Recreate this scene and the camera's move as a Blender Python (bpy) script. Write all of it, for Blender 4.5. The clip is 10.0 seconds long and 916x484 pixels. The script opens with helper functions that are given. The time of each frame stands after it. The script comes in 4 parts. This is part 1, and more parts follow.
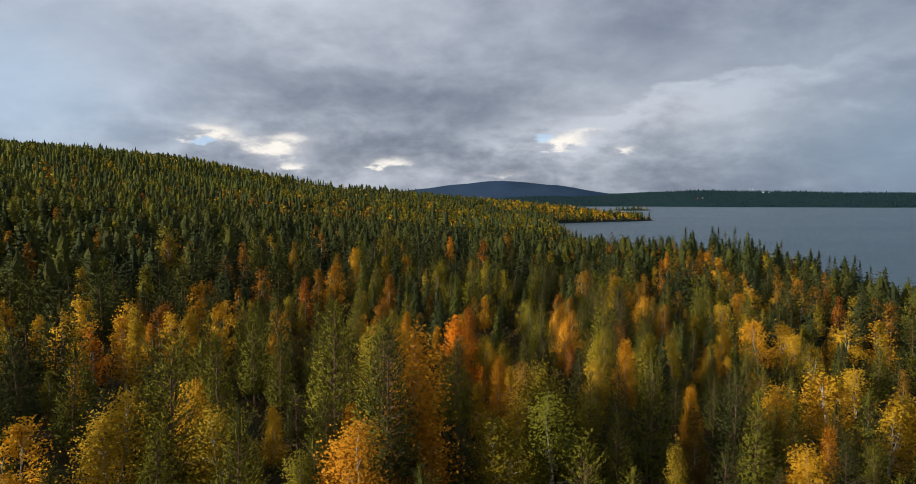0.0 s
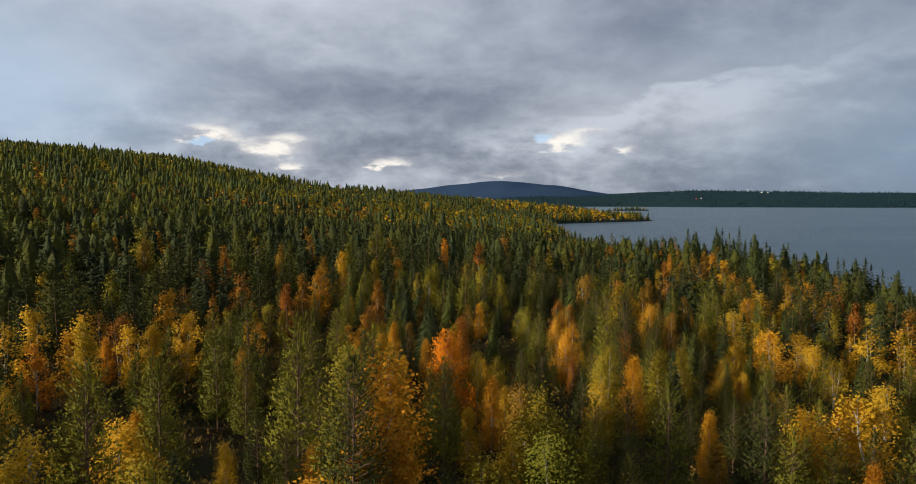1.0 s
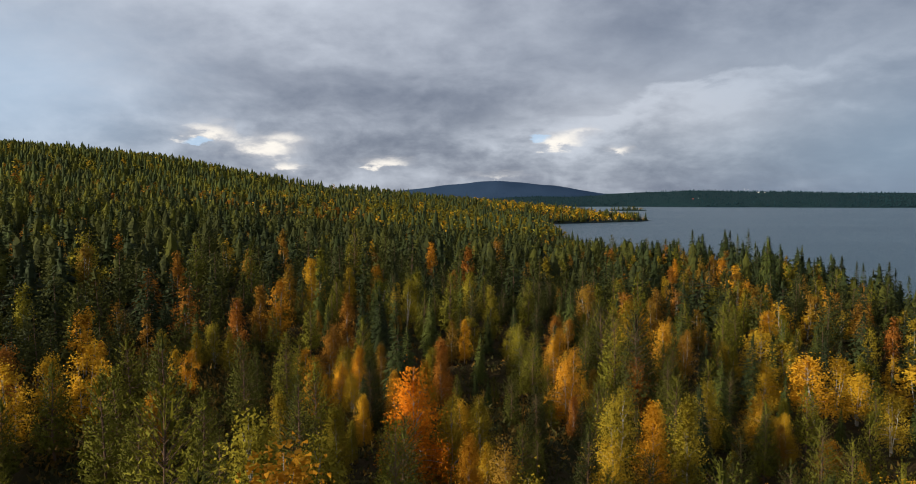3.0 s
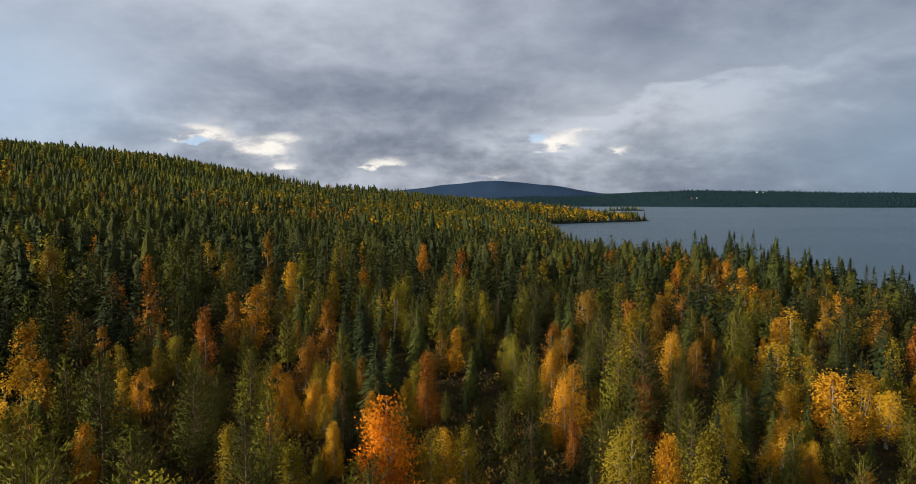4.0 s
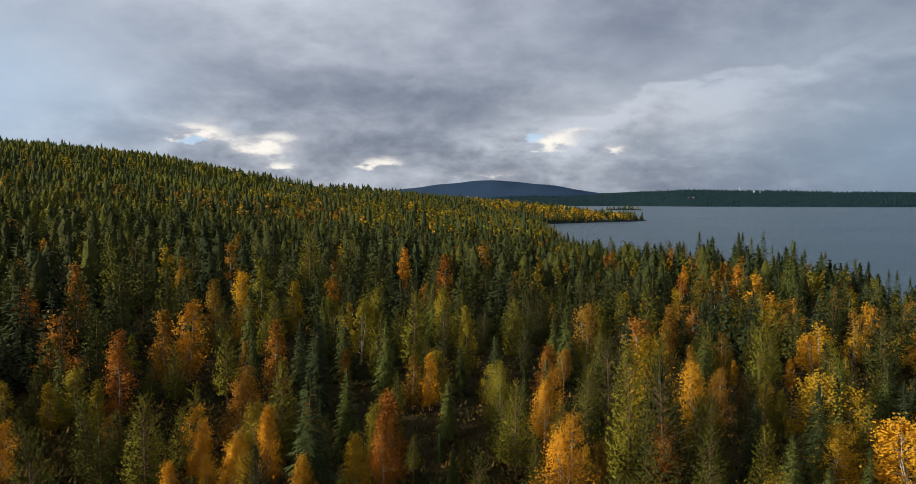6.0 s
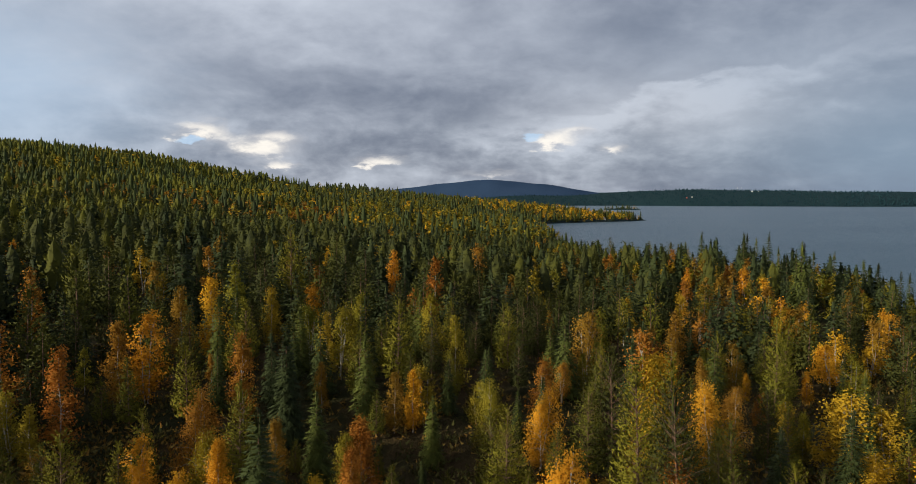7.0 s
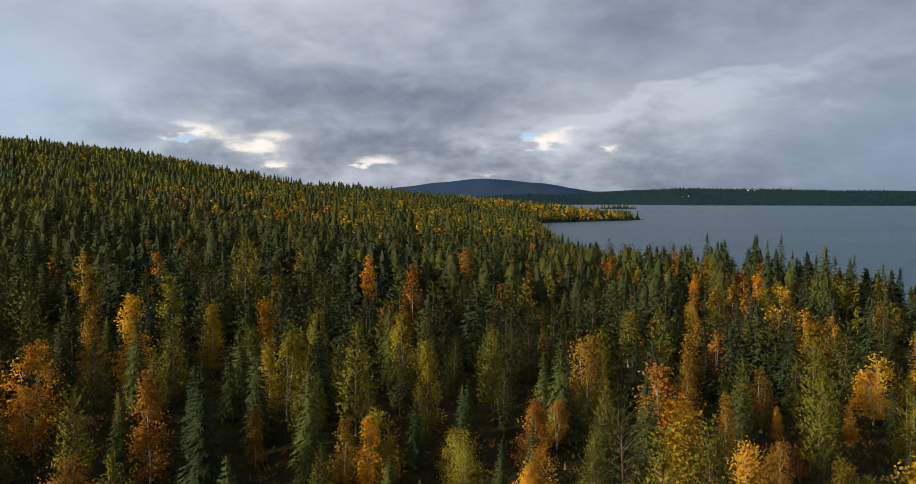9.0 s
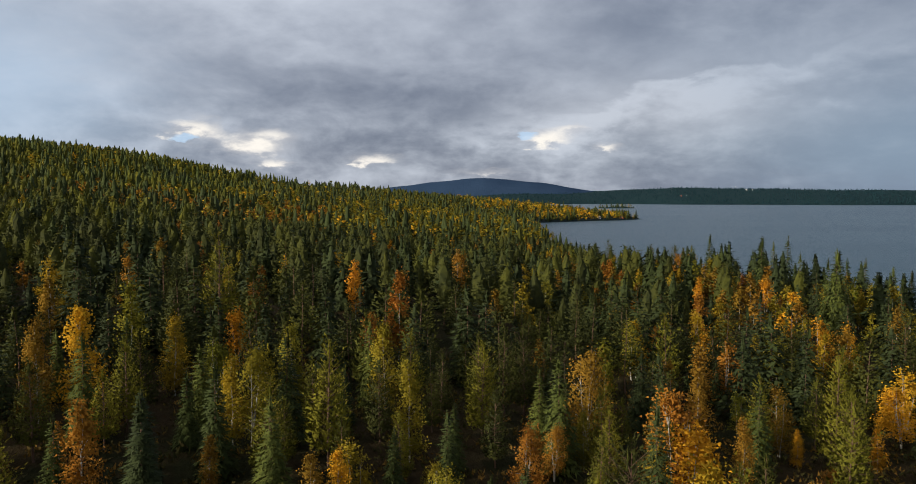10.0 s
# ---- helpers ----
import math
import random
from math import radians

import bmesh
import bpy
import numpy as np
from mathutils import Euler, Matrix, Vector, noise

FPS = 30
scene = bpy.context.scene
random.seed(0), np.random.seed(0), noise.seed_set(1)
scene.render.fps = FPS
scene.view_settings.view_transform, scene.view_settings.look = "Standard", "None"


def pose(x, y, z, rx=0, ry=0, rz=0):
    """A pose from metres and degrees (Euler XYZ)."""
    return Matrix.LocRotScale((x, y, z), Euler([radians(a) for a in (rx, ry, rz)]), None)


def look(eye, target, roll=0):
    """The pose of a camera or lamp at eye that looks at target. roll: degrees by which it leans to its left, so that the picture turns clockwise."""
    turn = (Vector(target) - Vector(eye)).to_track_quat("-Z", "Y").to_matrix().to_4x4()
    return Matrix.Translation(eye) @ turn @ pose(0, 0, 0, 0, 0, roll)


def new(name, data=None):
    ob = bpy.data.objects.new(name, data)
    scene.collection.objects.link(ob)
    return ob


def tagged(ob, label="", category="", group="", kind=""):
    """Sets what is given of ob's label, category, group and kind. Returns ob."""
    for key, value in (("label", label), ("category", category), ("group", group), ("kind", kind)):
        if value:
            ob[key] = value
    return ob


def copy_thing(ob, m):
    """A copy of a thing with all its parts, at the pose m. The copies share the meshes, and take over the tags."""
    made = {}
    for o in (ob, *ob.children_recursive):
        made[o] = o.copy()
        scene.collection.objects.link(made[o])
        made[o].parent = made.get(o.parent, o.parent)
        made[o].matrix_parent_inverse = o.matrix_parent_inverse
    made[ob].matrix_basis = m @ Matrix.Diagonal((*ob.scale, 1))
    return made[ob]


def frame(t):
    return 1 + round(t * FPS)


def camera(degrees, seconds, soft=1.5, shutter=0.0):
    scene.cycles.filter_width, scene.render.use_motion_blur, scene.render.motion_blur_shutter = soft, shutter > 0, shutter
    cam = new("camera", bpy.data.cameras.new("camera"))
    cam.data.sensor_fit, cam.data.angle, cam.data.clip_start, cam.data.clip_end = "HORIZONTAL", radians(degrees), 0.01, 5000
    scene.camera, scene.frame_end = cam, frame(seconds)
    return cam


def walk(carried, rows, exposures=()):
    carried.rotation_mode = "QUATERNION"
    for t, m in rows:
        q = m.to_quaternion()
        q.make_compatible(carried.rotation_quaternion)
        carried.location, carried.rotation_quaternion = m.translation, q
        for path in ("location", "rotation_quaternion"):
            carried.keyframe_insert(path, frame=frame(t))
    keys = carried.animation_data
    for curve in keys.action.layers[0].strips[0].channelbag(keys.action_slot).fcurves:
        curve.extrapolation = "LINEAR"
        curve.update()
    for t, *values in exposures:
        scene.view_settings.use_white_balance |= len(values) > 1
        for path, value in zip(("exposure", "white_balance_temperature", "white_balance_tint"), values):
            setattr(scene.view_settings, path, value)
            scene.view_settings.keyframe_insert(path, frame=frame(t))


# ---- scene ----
cam = camera(66.4, 10.0, soft=1.0, shutter=0.0)
walk(cam, [
    (0.0, pose(3.406, 4.464, 35.842, 86.570, 0, 0.100)),
    (0.5, pose(3.828, 8.244, 35.875, 86.576, 0, 0.034)),
    (1.0, pose(4.280, 12.025, 35.896, 86.582, 0, -0.031)),
    (1.5, pose(4.758, 15.807, 35.906, 86.585, 0, -0.097)),
    (2.0, pose(5.260, 19.587, 35.908, 86.586, 0, -0.162)),
    (2.5, pose(5.785, 23.364, 35.902, 86.586, 0, -0.227)),
    (3.0, pose(6.329, 27.134, 35.891, 86.584, 0, -0.293)),
    (3.5, pose(6.891, 30.897, 35.876, 86.580, 0, -0.359)),
    (4.0, pose(7.467, 34.651, 35.858, 86.574, 0, -0.425)),
    (4.5, pose(8.057, 38.393, 35.839, 86.566, 0, -0.492)),
    (5.0, pose(8.657, 42.121, 35.822, 86.557, 0, -0.560)),
    (5.5, pose(9.265, 45.834, 35.807, 86.546, 0, -0.628)),
    (6.0, pose(9.879, 49.530, 35.796, 86.533, 0, -0.698)),
    (6.5, pose(10.496, 53.206, 35.791, 86.518, 0, -0.768)),
    (7.0, pose(11.115, 56.861, 35.793, 86.501, 0, -0.839)),
    (7.5, pose(11.733, 60.492, 35.804, 86.482, 0, -0.912)),
    (8.0, pose(12.347, 64.099, 35.826, 86.462, 0, -0.986)),
    (8.5, pose(12.956, 67.678, 35.861, 86.440, 0, -1.061)),
    (9.0, pose(13.556, 71.228, 35.909, 86.416, 0, -1.138)),
    (9.5, pose(14.147, 74.747, 35.973, 86.390, 0, -1.217)),
    (10.0, pose(14.725, 78.233, 36.055, 86.362, 0, -1.297)),
], exposures=[(0.0, 0.36), (10.0, 0.36)])

# ---- sky, sun ----
SUN_AZ, SUN_EL = radians(-118), radians(16.5)  # from the left, a little behind; azimuth clockwise from +y

world = bpy.data.worlds.new("overcast_sky")
scene.world = world
world.use_nodes = True
wt = world.node_tree
wt.nodes.clear()


def wmath(op, a, b=None, clamp=False):
    n = wt.nodes.new("ShaderNodeMath")
    n.operation, n.use_clamp = op, clamp
    for i, v in enumerate((a, b)):
        if v is None:
            continue
        if isinstance(v, (int, float)):
            n.inputs[i].default_value = v
        else:
            wt.links.new(v, n.inputs[i])
    return n.outputs[0]


def wmix(fac, a, b):
    n = wt.nodes.new("ShaderNodeMix")
    n.data_type = "RGBA"
    for sock, v in ((n.inputs[0], fac), (n.inputs[6], a), (n.inputs[7], b)):
        if isinstance(v, (int, float)):
            sock.default_value = v
        elif isinstance(v, tuple):
            sock.default_value = (*v, 1)
        else:
            wt.links.new(v, sock)
    return n.outputs[2]


def wnoise(vec, scale, detail, rough, distort=0.0):
    n = wt.nodes.new("ShaderNodeTexNoise")
    n.inputs["Scale"].default_value, n.inputs["Detail"].default_value = scale, detail
    n.inputs["Roughness"].default_value, n.inputs["Distortion"].default_value = rough, distort
    wt.links.new(vec, n.inputs["Vector"])
    return n.outputs["Fac"]


def wstep(v, lo, hi):
    n = wt.nodes.new("ShaderNodeMapRange")
    n.interpolation_type = "SMOOTHSTEP"
    n.inputs[1].default_value, n.inputs[2].default_value = lo, hi
    wt.links.new(v, n.inputs[0])
    return n.outputs[0]


coord = wt.nodes.new("ShaderNodeTexCoord").outputs["Generated"]
split = wt.nodes.new("ShaderNodeSeparateXYZ")
wt.links.new(coord, split.inputs[0])
dx, dy, dz = split.outputs
stretch = wt.nodes.new("ShaderNodeVectorMath")
stretch.operation = "MULTIPLY"
stretch.inputs[1].default_value = (1.0, 1.0, 1.7)
wt.links.new(coord, stretch.inputs[0])
deck = stretch.outputs[0]
ceiling = wt.nodes.new("ShaderNodeVectorMath")
ceiling.operation = "SCALE"          # a level cloud deck, drawn together towards the horizon
wt.links.new(coord, ceiling.inputs[0])
wt.links.new(wmath("DIVIDE", 1.0, wmath("ADD", wmath("ABSOLUTE", dz), 0.34)), ceiling.inputs["Scale"])
level = ceiling.outputs[0]
billow = wnoise(level, 3.6, 9, 0.53, 0.30)
broad = wnoise(deck, 1.7, 4, 0.5, 0.3)
wisps = wnoise(level, 13.0, 7, 0.56, 0.2)
# bearing and height in the sky
az = wmath("ARCTAN2", dx, dy)
el = wmath("ARCSINE", dz)
waz = wmath("ADD", az, wmath("ADD", wmath("MULTIPLY", wmath("SUBTRACT", wisps, 0.5), 0.07), wmath("MULTIPLY", wmath("SUBTRACT", billow, 0.5), 0.10)))
wel = wmath("ADD", el, wmath("ADD", wmath("MULTIPLY", wmath("SUBTRACT", wisps, 0.5), 0.035), wmath("MULTIPLY", wmath("SUBTRACT", billow, 0.5), 0.035)))


def bank(a, e, wa, we):
    """A soft area of the cloud cover round a bearing and a height."""
    p = wmath("POWER", wmath("ABSOLUTE", wmath("DIVIDE", wmath("SUBTRACT", waz, a), wa)), 2.0)
    q = wmath("POWER", wmath("ABSOLUTE", wmath("DIVIDE", wmath("SUBTRACT", wel, e), we)), 2.0)
    return wmath("EXPONENT", wmath("MULTIPLY", wmath("ADD", p, q), -1.0))


tone = wmath("ADD", wmath("MULTIPLY", wmath("SUBTRACT", billow, 0.5), 0.80), wmath("MULTIPLY", wmath("SUBTRACT", broad, 0.5), 0.5))
tone = wmath("ADD", wmath("ADD", tone, wmath("MULTIPLY", wmath("SUBTRACT", wisps, 0.5), 0.22)), 0.45)
for a, e, wa, we, amount in (
        (-0.56, 0.14, 0.18, 0.11, 0.30),
        (-0.50, 0.28, 0.26, 0.05, 0.26),
        (-0.14, 0.160, 0.22, 0.040, -0.03),
        (-0.18, 0.245, 0.13, 0.050, 0.14),
        (0.06, 0.135, 0.14, 0.030, -0.12),
        (-0.05, 0.27, 0.30, 0.05, 0.10),
        (0.30, 0.24, 0.20, 0.05, -0.16),
        (0.30, 0.100, 0.16, 0.036, 0.20),
        (-0.24, 0.055, 0.10, 0.026, 0.14),
        (-0.02, 0.070, 0.16, 0.040, -0.12),
        (0.52, 0.045, 0.16, 0.055, -0.24)):
    tone = wmath("ADD", tone, wmath("MULTIPLY", bank(a, e, wa, we), amount))
# small broken clouds low over the horizon
flat = wt.nodes.new("ShaderNodeVectorMath")
flat.operation = "MULTIPLY"
flat.inputs[1].default_value = (1.0, 1.0, 1.75)
wt.links.new(coord, flat.inputs[0])
scraps = wnoise(flat.outputs[0], 12.5, 9, 0.56, 0.25)
tone = wmath("ADD", tone, wmath("MULTIPLY", wmath("SUBTRACT", scraps, 0.5), wmath("ADD", wmath("MULTIPLY", wstep(el, 0.20, 0.05), 1.15), 0.22)))
shelf = wmath("SUBTRACT", wmath("ADD", wel, wmath("ADD", wmath("MULTIPLY", wmath("SUBTRACT", scraps, 0.5), 0.05), wmath("MULTIPLY", wmath("SUBTRACT", billow, 0.5), 0.13))), wmath("ADD", wmath("MULTIPLY", waz, 0.20), 0.082))   # the edge of a higher, brighter layer
tone = wmath("ADD", tone, wmath("MULTIPLY", wmath("MULTIPLY", wstep(shelf, 0.016, 0.0), wstep(shelf, -0.07, -0.004)), wmath("MULTIPLY", bank(0.33, 0.12, 0.22, 0.09), wmath("ADD", 0.50, wmath("MULTIPLY", wmath("SUBTRACT", wisps, 0.5), 1.2)))))
cloud = wmix(wstep(tone, 0.03, 1.12), (0.158, 0.186, 0.258), (0.640, 0.690, 0.785))
cloud = wmix(wmath("MULTIPLY", bank(0.60, 0.05, 0.22, 0.09), 0.80), cloud, (0.215, 0.310, 0.440))
cloud = wmix(wmath("MULTIPLY", bank(0.50, 0.14, 0.28, 0.16), 0.30), cloud, (0.27, 0.345, 0.45))
cloud = wmix(wmath("MULTIPLY", bank(0.29, 0.115, 0.20, 0.050), 0.45), cloud, (0.56, 0.582, 0.645))
cloud = wmix(wmath("MULTIPLY", bank(-0.60, 0.12, 0.19, 0.11), 0.75), cloud, (0.46, 0.60, 0.78))
sky = wt.nodes.new("ShaderNodeTexSky")
sky.sky_type, sky.sun_disc = "NISHITA", False
sky.sun_elevation, sky.sun_rotation = SUN_EL, SUN_AZ
clear = wt.nodes.new("ShaderNodeVectorMath")
clear.operation = "SCALE"
clear.inputs["Scale"].default_value = 0.10
wt.links.new(sky.outputs[0], clear.inputs[0])
col = wmix(0.06, cloud, clear.outputs[0])
# breaks in the cover, bright with the light behind them
gaz = wmath("ADD", az, wmath("ADD", wmath("MULTIPLY", wmath("SUBTRACT", wisps, 0.5), 0.05), wmath("MULTIPLY", wmath("SUBTRACT", scraps, 0.5), 0.03)))
gel = wmath("ADD", el, wmath("ADD", wmath("MULTIPLY", wmath("SUBTRACT", wisps, 0.5), 0.030), wmath("MULTIPLY", wmath("SUBTRACT", scraps, 0.5), 0.018)))


def rift(a, e, wa, we):
    """A break in the cloud cover round a bearing and a height, with torn edges."""
    p = wmath("POWER", wmath("ABSOLUTE", wmath("DIVIDE", wmath("SUBTRACT", gaz, a), wa)), 2.0)
    q = wmath("POWER", wmath("ABSOLUTE", wmath("DIVIDE", wmath("SUBTRACT", gel, e), we)), 2.0)
    return wmath("EXPONENT", wmath("MULTIPLY", wmath("ADD", p, q), -1.0))


gap = rift(-0.335, 0.091, 0.036, 0.014)
for a, e, wa, we, amount in ((-0.262, 0.068, 0.048, 0.016, 0.92), (-0.236, 0.085, 0.036, 0.009, 0.7), (-0.232, 0.046, 0.022, 0.006, 0.80), (-0.097, 0.054, 0.036, 0.008, 0.80),
                             (0.150, 0.084, 0.036, 0.012, 0.95), (0.185, 0.097, 0.030, 0.007, 0.6), (0.230, 0.070, 0.020, 0.006, 0.75), (0.06, 0.036, 0.06, 0.005, 0.45)):
    gap = wmath("ADD", gap, wmath("MULTIPLY", rift(a, e, wa, we), amount))
torn = wmath("ADD", gap, wmath("MULTIPLY", wstep(gap, 0.02, 0.35), wmath("ADD", wmath("MULTIPLY", wmath("SUBTRACT", wisps, 0.5), 1.6), wmath("MULTIPLY", wmath("SUBTRACT", scraps, 0.5), 2.2))))
col = wmix(wmath("MULTIPLY", wstep(gap, 0.05, 0.9), 0.45), col, (0.70, 0.68, 0.68))
col = wmix(wmath("MULTIPLY", wstep(torn, 0.40, 1.15), 0.95), col, (1.04, 0.985, 0.90))
for a, e, wa, we in ((0.118, 0.087, 0.018, 0.007), (-0.345, 0.080, 0.018, 0.006)):
    col = wmix(wmath("MULTIPLY", wstep(rift(a, e, wa, we), 0.35, 0.8), 0.7), col, (0.50, 0.70, 0.93))
# unseen sky behind the flight, brightened towards the sun to lift the shadows
toward = wt.nodes.new("ShaderNodeVectorMath")
toward.operation = "DOT_PRODUCT"
toward.inputs[1].default_value = (math.sin(SUN_AZ) * math.cos(SUN_EL), math.cos(SUN_AZ) * math.cos(SUN_EL), math.sin(SUN_EL))
wt.links.new(coord, toward.inputs[0])
col = wmix(wmath("MULTIPLY", wstep(toward.outputs["Value"], 0.25, 1.0), wmath("ADD", wmath("MULTIPLY", billow, 0.5), 0.55)), col, (1.25, 1.18, 1.05))
back = wt.nodes.new("ShaderNodeBackground")
back.inputs["Strength"].default_value = 0.78
wt.links.new(col, back.inputs["Color"])
out = wt.nodes.new("ShaderNodeOutputWorld")
wt.links.new(back.outputs[0], out.inputs["Surface"])

sun = new("sun", bpy.data.lights.new("sun", "SUN"))
sun.data.energy, sun.data.angle, sun.data.color = 5.2, radians(1.5), (1.0, 0.88, 0.68)
to_sun = Vector((math.sin(SUN_AZ) * math.cos(SUN_EL), math.cos(SUN_AZ) * math.cos(SUN_EL), math.sin(SUN_EL)))
sun.matrix_world = look(to_sun * 100, (0, 0, 0))


# ---- materials ----
class Mat:
    """A small builder of node materials."""

    def __init__(self, name):
        self.mat = bpy.data.materials.new(name)
        self.mat.use_nodes = True
        self.tree = self.mat.node_tree
        self.tree.nodes.clear()
        self.end = self.node("ShaderNodeOutputMaterial")

    def node(self, kind):
        return self.tree.nodes.new(kind)

    def put(self, sock, v):
        if isinstance(v, bpy.types.NodeSocket):
            self.tree.links.new(v, sock)
        elif isinstance(v, tuple) and len(v) == 3 and sock.type == "RGBA":
            sock.default_value = (*v, 1)
        else:
            sock.default_value = v

    def math(self, op, a, b=0.0, clamp=False):
        n = self.node("ShaderNodeMath")
        n.operation, n.use_clamp = op, clamp
        self.put(n.inputs[0], a), self.put(n.inputs[1], b)
        return n.outputs[0]

    def mix(self, fac, a, b):
        n = self.node("ShaderNodeMix")
        n.data_type = "RGBA"
        self.put(n.inputs[0], fac), self.put(n.inputs[6], a), self.put(n.inputs[7], b)
        return n.outputs[2]

    def noise(self, scale, detail=4, rough=0.55, vec=None, distort=0.0):
        n = self.node("ShaderNodeTexNoise")
        n.inputs["Scale"].default_value, n.inputs["Detail"].default_value = scale, detail
        n.inputs["Roughness"].default_value, n.inputs["Distortion"].default_value = rough, distort
        self.put(n.inputs["Vector"], vec if vec is not None else self.place())
        return n.outputs["Fac"]

    def place(self):
        n = self.node("ShaderNodeNewGeometry")
        return n.outputs["Position"]

    def island(self):
        return self.node("ShaderNodeNewGeometry").outputs["Random Per Island"]

    def step(self, v, lo, hi):
        n = self.node("ShaderNodeMapRange")
        n.interpolation_type = "SMOOTHSTEP"
        n.inputs[1].default_value, n.inputs[2].default_value = lo, hi
        self.put(n.inputs[0], v)
        return n.outputs[0]

    def ramp(self, v, stops):
        n = self.node("ShaderNodeValToRGB")
        while len(n.color_ramp.elements) < len(stops):
            n.color_ramp.elements.new(0.5)
        for e, (p, c) in zip(n.color_ramp.elements, stops):
            e.position, e.color = p, (*c, 1)
        self.put(n.inputs[0], v)
        return n.outputs[0]

    def surface(self, colour, rough=0.8, bump=None, strength=0.3, distance=0.1, thin=0.0, spec=0.3, metal=0.0):
        p = self.node("ShaderNodeBsdfPrincipled")
        self.put(p.inputs["Base Color"], colour), self.put(p.inputs["Roughness"], rough)
        p.inputs["Specular IOR Level"].default_value = spec
        p.inputs["Metallic"].default_value = metal
        if bump is not None:
            b = self.node("ShaderNodeBump")
            b.inputs["Strength"].default_value, b.inputs["Distance"].default_value = strength, distance
            self.put(b.inputs["Height"], bump)
            self.put(p.inputs["Normal"], b.outputs[0])
        result = p.outputs[0]
        if thin:
            t = self.node("ShaderNodeBsdfTranslucent")
            self.put(t.inputs["Color"], colour)
            m = self.node("ShaderNodeMixShader")
            m.inputs[0].default_value = thin
            self.put(m.inputs[1], result), self.put(m.inputs[2], t.outputs[0])
            result = m.outputs[0]
        self.put(self.end.inputs["Surface"], result)
        return self.mat


def foliage(name, stops, thin=0.25, rough=0.75):
    """Leaves or needles: a colour of its own for each tree, and finer shades from leaf to leaf."""
    m = Mat(name)
    a = m.node("ShaderNodeAttribute")
    a.attribute_name = "tint"
    own = m.node("ShaderNodeObjectInfo").outputs["Random"]
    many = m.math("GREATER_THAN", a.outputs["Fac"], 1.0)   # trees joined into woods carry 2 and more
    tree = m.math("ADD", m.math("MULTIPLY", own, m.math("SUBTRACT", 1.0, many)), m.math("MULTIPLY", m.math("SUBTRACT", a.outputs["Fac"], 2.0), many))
    leaf = m.math("MULTIPLY", m.math("SUBTRACT", m.island(), 0.5), 0.14)
    patch = m.math("MULTIPLY", m.math("SUBTRACT", m.noise(0.7, 2), 0.5), 0.3)
    v = m.math("ADD", m.math("ADD", m.math("MULTIPLY", tree, 0.9), 0.05), m.math("ADD", leaf, patch), clamp=True)
    return m.surface(m.ramp(v, stops), rough, thin=thin, spec=0.08)


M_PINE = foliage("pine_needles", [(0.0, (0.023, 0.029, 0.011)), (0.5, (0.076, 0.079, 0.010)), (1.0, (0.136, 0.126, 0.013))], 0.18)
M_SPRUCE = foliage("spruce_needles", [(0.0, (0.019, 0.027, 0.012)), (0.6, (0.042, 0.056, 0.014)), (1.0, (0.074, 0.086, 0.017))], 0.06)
M_GOLD = foliage("golden_birch_leaves", [(0.0, (0.33, 0.222, 0.017)), (0.5, (0.52, 0.300, 0.019)), (1.0, (0.58, 0.282, 0.019))], 0.28)
M_ORANGE = foliage("orange_birch_leaves", [(0.0, (0.42, 0.225, 0.017)), (0.6, (0.50, 0.228, 0.017)), (1.0, (0.52, 0.190, 0.016))], 0.28)
M_FLAME = foliage("flaming_birch_leaves", [(0.0, (0.56, 0.215, 0.008)), (0.6, (0.60, 0.195, 0.008)), (1.0, (0.60, 0.165, 0.008))], 0.28)
M_OLIVE = foliage("turning_birch_leaves", [(0.0, (0.115, 0.120, 0.014)), (0.5, (0.20, 0.165, 0.016)), (1.0, (0.33, 0.210, 0.016))], 0.25)
M_RUSSET = foliage("russet_birch_leaves", [(0.0, (0.19, 0.122, 0.016)), (0.6, (0.26, 0.128, 0.017)), (1.0, (0.29, 0.105, 0.017))], 0.25)
M_SHRUB = foliage("shrub_leaves", [(0.0, (0.028, 0.034, 0.010)), (0.5, (0.052, 0.046, 0.014)), (1.0, (0.19, 0.105, 0.020))], 0.15)

m = Mat("pine_bark")
M_BARK = m.surface(m.mix(m.noise(3, 5), (0.050, 0.034, 0.025), (0.14, 0.080, 0.050)), 0.9, m.noise(12, 5), 0.6, 0.03)
m = Mat("birch_bark")
M_BIRCH = m.surface(m.mix(m.step(m.noise(6, 4), 0.52, 0.66), (0.30, 0.285, 0.255), (0.07, 0.06, 0.05)), 0.8, m.noise(14, 3), 0.4, 0.02)

m = Mat("forest_floor")
moss = m.mix(m.step(m.noise(0.11, 5), 0.40, 0.62), (0.020, 0.021, 0.009), (0.037, 0.026, 0.013))
moss = m.mix(m.step(m.noise(0.6, 6), 0.52, 0.70), moss, (0.041, 0.032, 0.015))
lichen = m.mix(m.step(m.noise(0.23, 6), 0.66, 0.78), moss, (0.075, 0.062, 0.036))
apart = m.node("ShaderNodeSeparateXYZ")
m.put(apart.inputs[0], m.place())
# farther off the ground takes a forest colour with blue haze mixed in
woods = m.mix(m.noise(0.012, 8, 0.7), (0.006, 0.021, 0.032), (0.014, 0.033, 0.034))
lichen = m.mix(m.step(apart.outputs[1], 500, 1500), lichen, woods)
